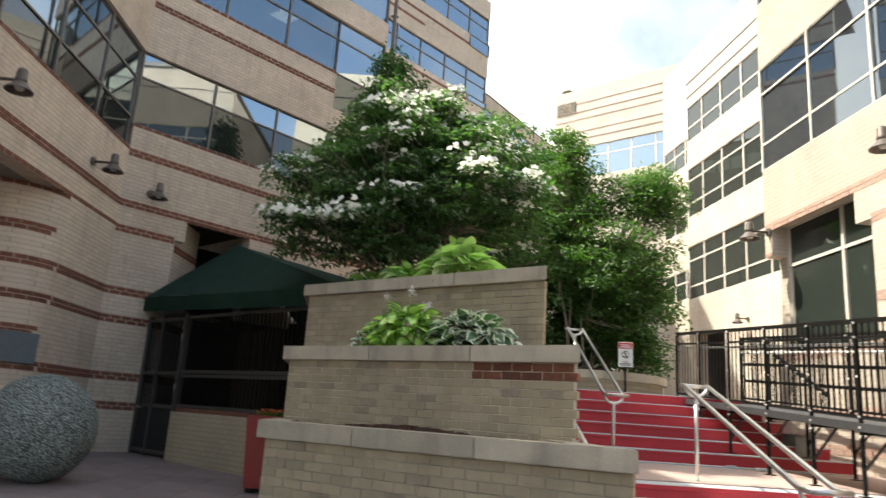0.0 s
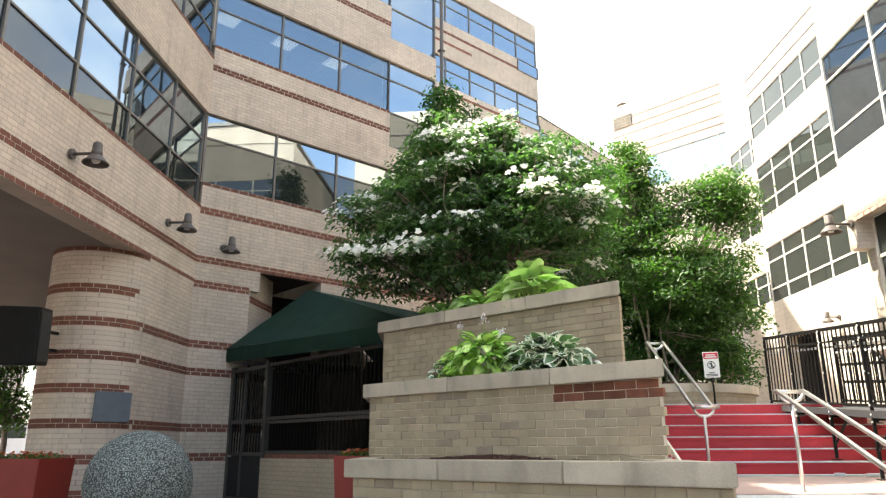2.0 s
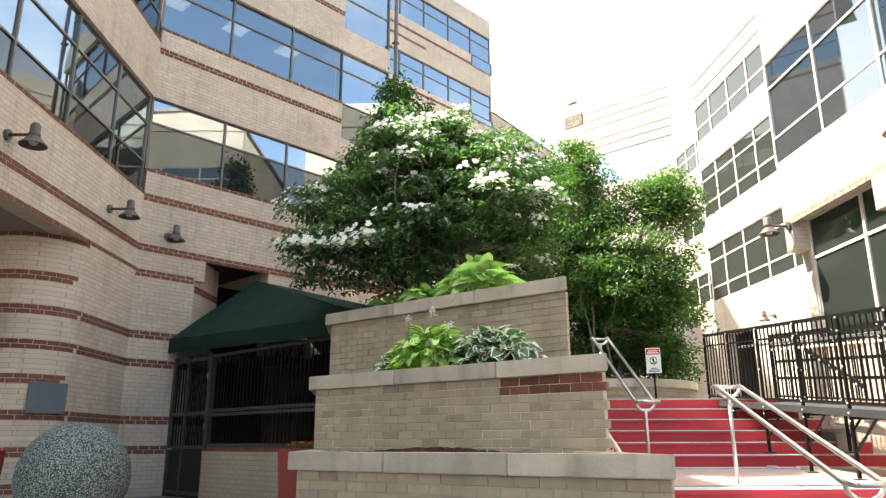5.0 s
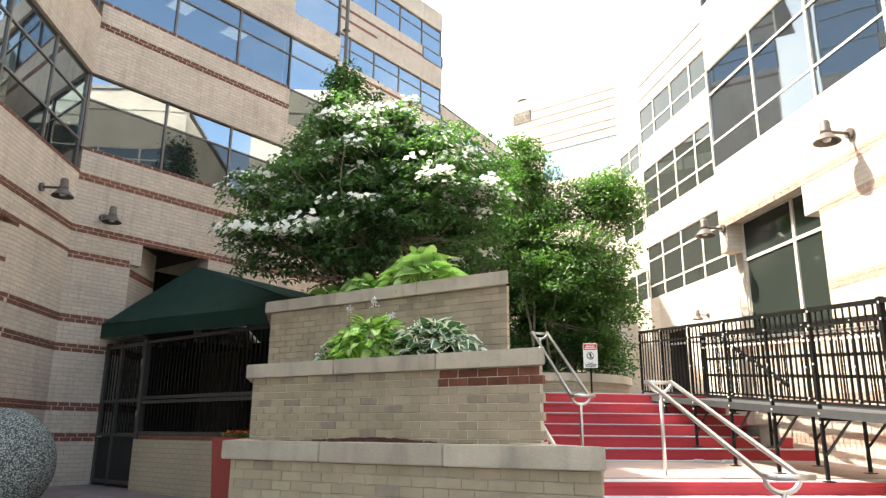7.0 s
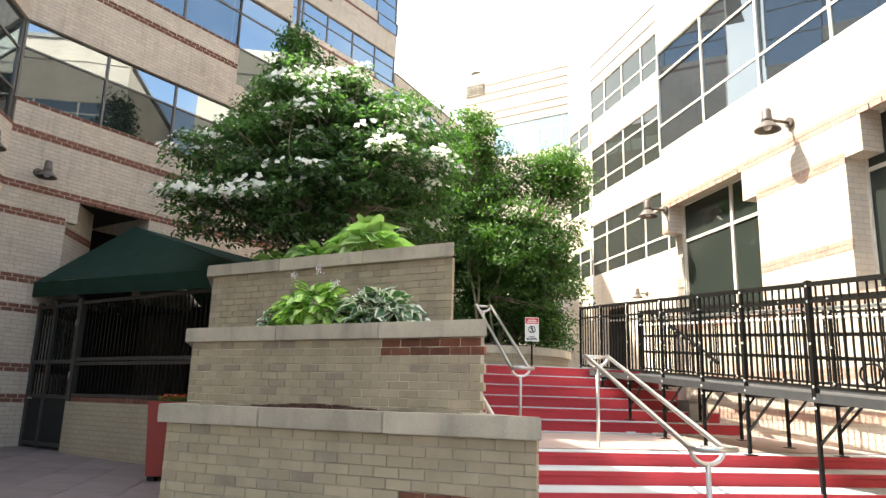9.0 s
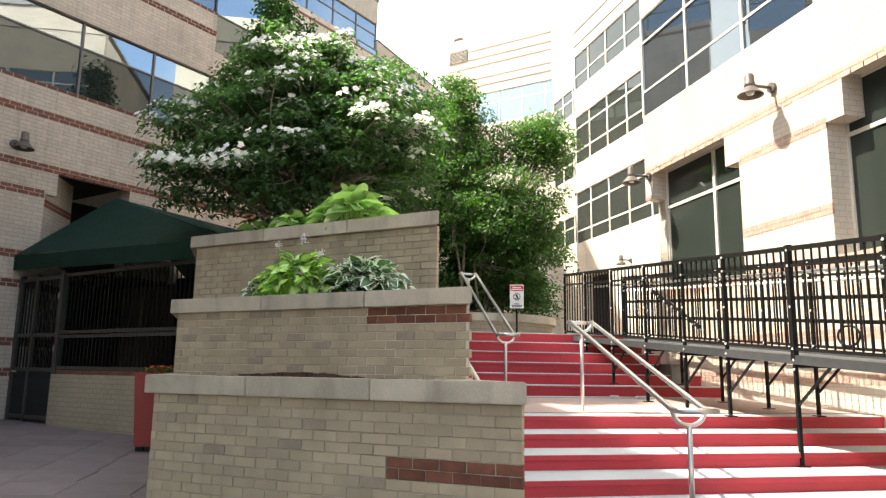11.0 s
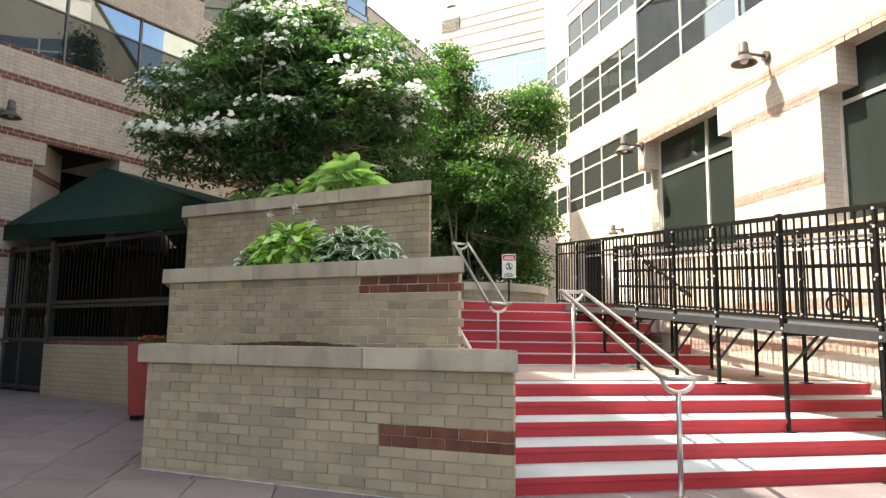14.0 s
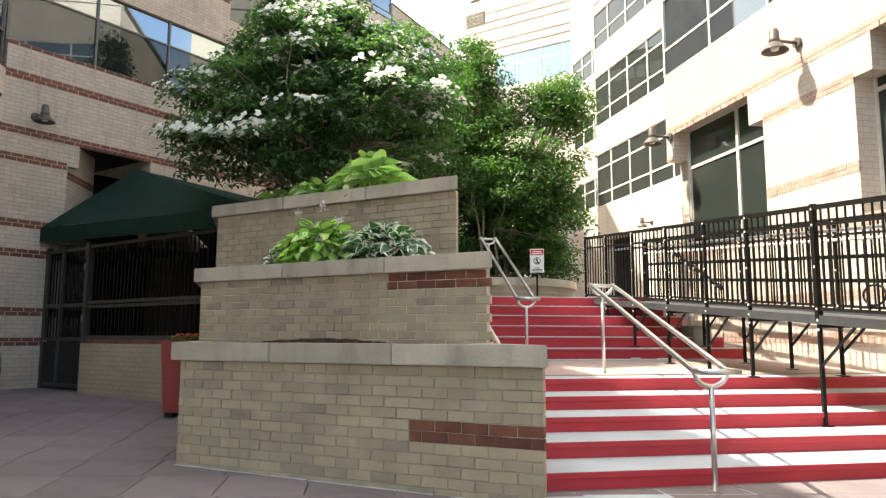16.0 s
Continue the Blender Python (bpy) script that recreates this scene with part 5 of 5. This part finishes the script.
def crown_pads(rng, n, centre, profile, size, flat, squash=1.0, shell=0.45):
    """Clumps through a crown whose half-width by height is given as (z, half-width) pairs."""
    zs, ws = np.array([p[0] for p in profile]), np.array([p[1] for p in profile])
    out = []
    for i in range(n):
        z = zs[0] + (zs[-1] - zs[0]) * rng.random() ** 0.9
        w = np.interp(z, zs, ws)
        a, q = rng.random() * math.tau, (shell + (1 - shell) * rng.random() ** 0.6)
        r = size * (0.7 + 0.6 * rng.random())
        out.append((centre[0] + max(w - r * 0.6, 0.1) * q * math.cos(a), centre[1] + max(w - r * 0.6, 0.1) * q * squash * math.sin(a), z, r, flat * (0.7 + 0.6 * rng.random())))
    return out


def sprays(rng, outline, y0, deep, step, size, thin, open_=0.0):
    """Tiers of flat sprays inside an outline of (height, left, right) rows; the rim of each tier hangs a little."""
    hs = [o[0] for o in outline]
    out = []
    z = hs[0]
    while z < hs[-1]:
        l, r = np.interp(z, hs, [o[1] for o in outline]), np.interp(z, hs, [o[2] for o in outline])
        cx, hw = (l + r) / 2, (r - l) / 2
        turn = rng.random() * math.tau
        for q in (1.0, 0.72, 0.4, 0.1):
            n = max(1, int(math.tau * q * hw * 0.85 / (size * 1.15)))
            for k in range(n):
                if rng.random() < open_:
                    continue
                a = turn + k * math.tau / n + rng.normal() * 0.2
                rad = max(0.05, hw * q * rng.uniform(0.86, 1.06) - size * 0.55)
                rr = size * rng.uniform(0.65, 1.3)
                out.append((cx + rad * math.cos(a), y0 + rad * deep * math.sin(a), z + rng.normal() * step * 0.75 - 0.10 * q, rr, thin * rng.uniform(0.7, 1.3)))
        z += step * rng.uniform(0.85, 1.15)
    return out


rng = np.random.default_rng(5)
DOG = [(4.15, -2.9, 1.0), (4.45, -3.25, 1.4), (5.0, -3.1, 1.5), (5.4, -3.1, 1.3), (5.8, -2.65, 1.1), (6.2, -2.4, 0.9), (6.6, -1.9, 0.6), (6.95, -1.1, 0.15)]
pads = sprays(rng, DOG, 11.75, 0.62, 0.30, 0.40, 0.10, 0.33)
bloom = []
for x, y, z, r, h in pads:
    front = y < 11.75
    w = 0.0
    if front and z > 4.3:
        w = 0.7 if rng.random() < 0.42 else 0.0
    if z > 6.3:
        w = 1.0 if rng.random() < 0.6 else 0.0
    if front and x > 0.2 and 4.6 < z < 5.4:
        w = 1.5 if rng.random() < 0.5 else 0.0
    bloom.append(w)
# hanging sprays at the skirt and the heavy blossom on the near branches
extra = [(-2.75, 10.75, 4.22, 0.40, 0.05), (-2.2, 10.55, 4.15, 0.42, 0.05), (-1.6, 10.4, 4.18, 0.36, 0.05), (0.95, 10.75, 5.02, 0.46, 0.05), (0.35, 10.4, 5.05, 0.40, 0.05), (-2.95, 11.3, 5.35, 0.3, 0.05), (-1.2, 10.5, 5.6, 0.36, 0.05), (-2.6, 11.2, 3.9, 0.4, 0.1), (-2.0, 11.3, 3.8, 0.36, 0.1), (-1.5, 11.9, 3.85, 0.36, 0.1), (0.6, 11.6, 3.95, 0.4, 0.1), (1.0, 11.7, 4.1, 0.36, 0.1)]
pads += extra
bloom += [3.4, 2.4, 1.6, 2.2, 2.0, 1.6, 1.6, 0.0, 0.0, 0.0, 0.4, 0.4]
tree("flowering dogwood with layered dark leaves and white blossoms", "dogwood_tree", (-0.75, 11.55, 2.98), 9, pads, M_LEAF, 200, 0.105, 11, bloom, 0.55, 0.03, 0.42)

rng = np.random.default_rng(8)
pads = sprays(rng, [(3.35, 2.9, 4.4), (3.7, 2.6, 4.55), (4.1, 1.9, 4.7), (4.6, 1.7, 4.6), (5.0, 1.8, 4.6), (5.4, 2.1, 3.7)], 14.6, 0.75, 0.33, 0.36, 0.13, 0.36)
pads += sprays(rng, [(5.4, 1.4, 3.1), (6.2, 1.35, 3.5), (6.6, 1.4, 3.3), (6.9, 1.5, 2.9), (7.5, 2.0, 2.6)], 14.8, 0.8, 0.32, 0.34, 0.12, 0.42)
pads += sprays(rng, [(5.85, 3.3, 4.7), (6.3, 3.1, 5.1), (6.62, 3.3, 4.4)], 14.5, 0.7, 0.28, 0.32, 0.12, 0.36)
tree("multi-stemmed small tree with fresh green leaves in sun", "maple_tree", (2.6, 15.0, 2.45), 7, pads, M_LEAF2, 260, 0.088, 12, None, 0.7, 0.03, 0.55)

rng = np.random.default_rng(9)
pads = crown_pads(rng, 150, (1.9, 16.8), [(2.6, 1.5), (4.0, 1.75), (5.4, 1.75), (6.8, 1.45), (7.95, 0.8)], 0.48, 0.24, 0.6)
pads += crown_pads(rng, 60, (3.4, 16.9), [(2.5, 1.0), (3.8, 1.25), (5.2, 0.9)], 0.45, 0.24, 0.6)
tree("dark leafy green tree between the dogwood and the maple", "garden_tree", (1.8, 16.9, 1.9), 4, pads, M_LEAF3, 190, 0.12, 13, None, 0.5, 0.05, 0.5)
rng = np.random.default_rng(10)
pads = crown_pads(rng, 60, (-1.8, 15.6), [(5.0, 1.2), (6.5, 1.2), (7.6, 1.1), (8.5, 0.95), (9.2, 0.7), (9.6, 0.35)], 0.40, 0.24, 0.8)
tree("dense green pointed tree beside the brick front", "pointed_tree", (-1.75, 15.7, 0.2), 2, pads, M_LEAF3, 240, 0.11, 14, None, 0.2, 0.06, 0.55)
# low shrubs at the head of the steps and behind the dogwood
for x, y, z, w, seed in ((3.1, 15.3, 2.45, 0.9, 21), (3.85, 15.0, 2.42, 0.8, 25), (2.3, 15.5, 2.45, 0.85, 26), (3.95, 15.9, 2.4, 0.9, 27), (1.5, 15.4, 2.0, 0.9, 23), (-0.9, 12.6, 3.0, 0.7, 24)):
    rng = np.random.default_rng(seed)
    pads = crown_pads(rng, 16, (x, y), [(z + 0.15, w * 0.8), (z + 0.5, w), (z + 0.95, w * 0.6)], 0.34, 0.16)
    tree("rounded dark green shrub under the trees", "shrub", (x, y, z), 4, pads, M_LEAF3, 150, 0.085, seed + 40, None, 0.2, 0.015, 0.3)


# ---- hostas ----
def hosta_leaf_mesh(length, width, seed):
    """A cupped, arching heart-shaped leaf; the outer strip is its margin."""
    rnd = random.Random(seed)
    bm = bmesh.new()
    n = 7
    rows = []
    for i in range(n + 1):
        t = i / n
        w = width * 0.5 * (math.sin(math.pi * min(1, t ** 0.62)) ** 0.85) * (1 if t < 1 else 0) + 0.002
        zc = length * (0.22 * t - 0.36 * t * t)
        row = []
        for q in (-1, -0.66, 0, 0.66, 1):
            row.append(bm.verts.new((w * q + rnd.uniform(-1, 1) * 0.004, length * t, zc + abs(q) ** 1.5 * w * 0.22 + 0.012 * math.sin(9 * t + 3 * q + seed) * abs(q))))
        rows.append(row)
    for A, B in zip(rows, rows[1:]):
        for k in range(4):
            f = bm.faces.new((A[k], A[k + 1], B[k + 1], B[k]))
            f.smooth = True
            f.material_index = 1 if k in (0, 3) else 0
    me = bpy.data.meshes.new("leaf")
    bm.to_mesh(me)
    bm.free()
    return me


def hosta_material(name, colour, vary=0.3, light=(0.55, 0.72, 0.40)):
    m = leaf_material(name, colour, 0.02, 0.28, light)
    nt = m.node_tree
    info = nt.nodes.new("ShaderNodeObjectInfo")
    rng_ = [n for n in nt.nodes if n.type == "MAP_RANGE"][0]
    rng_.inputs["To Min"].default_value, rng_.inputs["To Max"].default_value = 1 - vary, 1 + vary
    nt.links.new(info.outputs["Random"], rng_.inputs["Value"])
    nt.nodes["Principled BSDF"].inputs["Roughness"].default_value = 0.38
    return m


M_HOSTA = hosta_material("lime_hosta_leaf", (0.38, 0.52, 0.21), 0.42)
M_HOSTA_MID = hosta_material("green_hosta_leaf", (0.17, 0.28, 0.08), 0.4)
M_HOSTA_DARK = hosta_material("blue_green_hosta_leaf", (0.08, 0.16, 0.07))
M_HOSTA_GOLD = hosta_material("gold_hosta_leaf", (0.46, 0.60, 0.20), 0.4)
M_HOSTA_EDGE = hosta_material("cream_hosta_margin", (0.76, 0.79, 0.68), 0.1, (0.45, 0.48, 0.4))


def hosta(label, x, y, z, rx, ry, height, count, length, width, mats, seed, turn=0.0, lift=34, spin=20):
    rnd = random.Random(seed)
    h = thing("hosta", pose(x, y, z, 0, 0, turn), label, "plant", "hostas in the planter")
    meshes = []
    for k in range(5):
        me = hosta_leaf_mesh(length * (0.8 + 0.1 * k), width * (0.85 + 0.08 * k), seed + k)
        me.materials.append(mats[0])
        me.materials.append(mats[1])
        meshes.append(me)
    for i in range(count):
        q = (i + 0.5) / count
        a = i * 2.39996 + rnd.uniform(-0.3, 0.3)
        rad = math.sqrt(q)
        ob = new("leaf", meshes[i % 5])
        ob.parent = h
        tilt = lift - 74 * rad + rnd.uniform(-spin, spin)
        ob.matrix_local = pose(rx * rad * 0.8 * math.cos(a), ry * rad * 0.8 * math.sin(a), height * (1 - rad ** 3) * 0.75 + 0.06 + rnd.uniform(-0.03, 0.03), 0, 0, math.degrees(a) - 90) @ pose(0, -length * 0.3, 0, tilt, rnd.uniform(-32, 32), rnd.uniform(-35, 35))
    bm = bmesh.new()
    for i in range(count // 2):
        a = rnd.random() * math.tau
        rad = math.sqrt(rnd.random())
        rod(bm, (rx * 0.25 * rad * math.cos(a), ry * 0.25 * rad * math.sin(a), 0), (rx * 0.8 * rad * math.cos(a), ry * 0.8 * rad * math.sin(a), height * (1 - rad ** 1.8) * 0.7 + 0.03), 0.007, 5)
    part("stem_tuft", bm, mats[0], h)["kind"] = "stuff"
    return h


def flower_stalk(x, y, z, hgt, lean, seed):
    rng = np.random.default_rng(seed)
    fs = thing("hosta_flower", pose(x, y, z), "thin hosta flower stalk with pale lilac bells", "flower", "hosta flower stalks")
    bm = bmesh.new()
    limb(bm, (0, 0, 0), (lean, -0.02, hgt), 0.006, 0.003, rng, 0.03, 5)
    part("stalk", bm, M_HOSTA_MID, fs)
    n = 40
    P = np.stack([lean * 0.97 + rng.normal(size=n) * 0.02, -0.02 + rng.normal(size=n) * 0.02, hgt * (0.93 + 0.07 * rng.random(n)) + rng.normal(size=n) * 0.02], 1)
    leaf_cloud("bells", M_LILAC, fs, P, rng.normal(size=(n, 3)) + [0, -0.5, 0.4], 0.034 * np.ones(n), rng, 0.2, 0.6)


T3, T2Z = 3.08, 2.02
hosta("big lime-green hosta spilling over the upper cap", 0.0, 9.48, T3 + 0.06, 0.74, 0.4, 0.38, 58, 0.32, 0.25, (M_HOSTA, M_HOSTA), 31, -38, 54, 24)
hosta("low green hosta along the upper cap", -0.78, 9.95, T3 - 0.02, 0.42, 0.26, 0.24, 30, 0.27, 0.22, (M_HOSTA, M_HOSTA_MID), 32, -38)
hosta("small green hosta at the upper cap", -1.32, 10.35, T3 - 0.03, 0.34, 0.22, 0.15, 18, 0.23, 0.16, (M_HOSTA_MID, M_HOSTA_MID), 33, -38)
hosta("yellow-green hosta clump in the middle bed", -0.60, 8.52, T2Z, 0.72, 0.42, 0.50, 150, 0.23, 0.145, (M_HOSTA_GOLD, M_HOSTA_MID), 34, -37, 36, 30)
hosta("variegated hosta with cream leaf margins in the middle bed", 0.15, 8.04, T2Z, 0.74, 0.40, 0.40, 150, 0.19, 0.15, (M_HOSTA_DARK, M_HOSTA_EDGE), 35, -37, 40, 38)
hosta("variegated hosta with cream leaf margins in the middle bed", -1.1, 8.85, T2Z, 0.25, 0.2, 0.22, 24, 0.18, 0.11, (M_HOSTA_DARK, M_HOSTA_EDGE), 36, -37)
for x, y, hgt, lean, sd in ((-0.78, 8.35, 0.66, -0.05, 51), (-0.56, 8.3, 0.73, 0.02, 52), (-0.4, 8.25, 0.55, 0.06, 54)):
    flower_stalk(x, y, T2Z, hgt, lean, sd)
# flowers in the red boxes
for i, (x, y, a) in enumerate(boxes_at):
    rng = np.random.default_rng(70 + i)
    fl = thing("bedding_flowers", pose(x, y, ground_z(y) + 0.98), "low orange flowers and leaves in the red box", "flowers", "flowers in the red boxes")
    n = 500
    P = np.stack([rng.uniform(-0.38, 0.38, n), rng.uniform(-0.38, 0.38, n), 0.02 + 0.12 * rng.random(n)], 1)
    leaf_cloud("leaves", M_LEAF2, fl, P, rng.normal(size=(n, 3)) * 0.6 + [0, 0, 1], 0.06 * np.ones(n), rng)
    n = 120
    P = np.stack([rng.uniform(-0.38, 0.38, n), rng.uniform(-0.38, 0.38, n), 0.10 + 0.08 * rng.random(n)], 1)
    leaf_cloud("petals", M_ORANGE, fl, P, rng.normal(size=(n, 3)) * 0.6 + [0, 0, 1], 0.05 * np.ones(n), rng, 0.1, 0.9)

# ================= beyond the covered passage =================
street_wall = part("backdrop_building", boxes((-46, -45, -10, 60, -0.5, 14)), M_PALE_WALL)
tagged(street_wall, "pale building across the street beyond the passage", "building", kind="structure")
rng = np.random.default_rng(15)
pads = crown_pads(rng, 40, (-13.5, 17.4), [(1.5, 0.6), (2.2, 1.0), (3.0, 1.0), (3.9, 0.5)], 0.4, 0.2)
tree("young street tree seen through the passage", "street_tree", (-13.6, 17.3, 0.22), 1, pads, M_LEAF2, 90, 0.13, 16, None, 0.1, 0.09, 0.5)

M_VAN = material("white_van_paint", (0.72, 0.73, 0.74), 0.3, scale=3, amount=0.04, bump=0.0, coat=0.5)
M_TAIL = material("red_tail_light", (0.5, 0.03, 0.02), 0.2, amount=0.05, bump=0)
M_TYRE = material("black_tyre", (0.02, 0.02, 0.02), 0.9, amount=0.2)
van = thing("van", pose(-26.4, 35.2, 0.53, 0, 0, 20), "white parked van with red tail lights on the street", "van")
bm = bmesh.new()
prof = [(-2.4, 0.35), (2.5, 0.35), (2.5, 1.0), (2.2, 1.15), (1.5, 1.25), (0.9, 2.05), (-2.2, 2.15), (-2.4, 1.9)]
A_ = [bm.verts.new((x, -0.95, z)) for x, z in prof]
B_ = [bm.verts.new((x, 0.95, z)) for x, z in prof]
bm.faces.new(A_)
bm.faces.new(B_[::-1])
for i in range(len(prof)):
    bm.faces.new((A_[i], B_[i], B_[(i + 1) % len(prof)], A_[(i + 1) % len(prof)]))
bmesh.ops.recalc_face_normals(bm, faces=bm.faces)
bmesh.ops.bevel(bm, geom=list(bm.edges), offset=0.07, segments=2, affect="EDGES")
body = part("body", bm, M_VAN, van)
for y in (-0.955, 0.935):
    part("side_window", boxes((-2.0, 0.7, y, y + 0.02, 1.3, 1.85), bevel=0.005), M_GLASS_DARK, body)
part("rear_window", boxes((-2.42, -2.39, -0.75, 0.75, 1.25, 1.85), bevel=0.004), M_GLASS_DARK, body)
for y in (-0.88, 0.74):
    part("tail_light", boxes((-2.43, -2.38, y, y + 0.14, 0.8, 1.6), bevel=0.005), M_TAIL, body)
for x in (-1.6, 1.6):
    for y in (-0.92, 0.74):
        wheel = part("wheel", rod(bmesh.new(), (x, y, 0.33), (x, y + 0.2, 0.33), 0.33, 20), M_TYRE, van)
        part("rim", rod(bmesh.new(), (x, y - 0.01, 0.33), (x, y + 0.21, 0.33), 0.19, 14), M_STEEL, wheel)

# ================= planter tiers and paving, piece by piece =================
tier("top tier of buff brick planter with a stone cap", (-2.295, 10.58), (1.022, 8.165), 3.105, 1.75, 99, 9, [1.38, 2.77], 3.2)
tier("middle tier of buff brick planter with two red courses", (-2.137, 9.03), (1.182, 6.745), 2.043, 0.95, 0, 2.79, [1.41, 2.79], 2.2)
tier("lowest tier of buff brick planter with a red brick patch", (-1.852, 7.08), (1.315, 5.163), 1.16, -0.06, 5, 2.528, [1.16, 2.39], 2.4)

plaza = thing("pavement", Matrix.Identity(4), "purple-grey square pavers of the plaza with dark joints", "pavement", kind="structure")
PX, PY = 0.705, 0.75
PU, PV = Vector((0.9976, -0.069, 0.0)), Vector((-0.069, 0.9976, 0.018))
shared = []
for k in range(4):
    bm = boxes((0.005, PX - 0.005, 0.005, PY - 0.005, -0.05, 0.0))
    bmesh.ops.bevel(bm, geom=[e for e in bm.edges if all(v.co.z > -0.01 for v in e.verts)], offset=0.005, segments=1, affect="EDGES")
    me = bpy.data.meshes.new("paver")
    bm.to_mesh(me)
    bm.free()
    me.materials.append(M_PAVER)
    shared.append(me)
PO = Vector((-1.98, 7.34, ground_z(7.34)))
rest_v, rest_f = [], []
for i in range(-22, 12):
    for j in range(-14, 16):
        c = PO + PU * (i * PX) + PV * (j * PY)
        inside = AS.inverted() @ c
        if inside.y > 0.2 and inside.x > -0.4:
            continue
        near = -7 <= i < 5 and -5 <= j < 12
        m = Matrix.Identity(4)
        m.col[0][:3], m.col[1][:3], m.col[2][:3] = PU, PV.normalized(), PU.cross(PV).normalized()
        m.col[3][:3] = c + Vector((0, 0, random.uniform(-0.003, 0.001)))
        if near:
            ob = new("paver", shared[random.randrange(4)])
            ob.parent = plaza
            ob.matrix_local = m
        else:
            b0 = len(rest_v)
            rest_v += [tuple(m @ v.co) for v in shared[0].vertices]
            rest_f += [[b0 + q for q in p.vertices] for p in shared[0].polygons]
me = bpy.data.meshes.new("outer_pavers")
me.from_pydata(rest_v, [], rest_f)
me.materials.append(M_PAVER)
ob = new("outer_pavers", me)
ob.parent = plaza
ob["kind"] = "stuff"
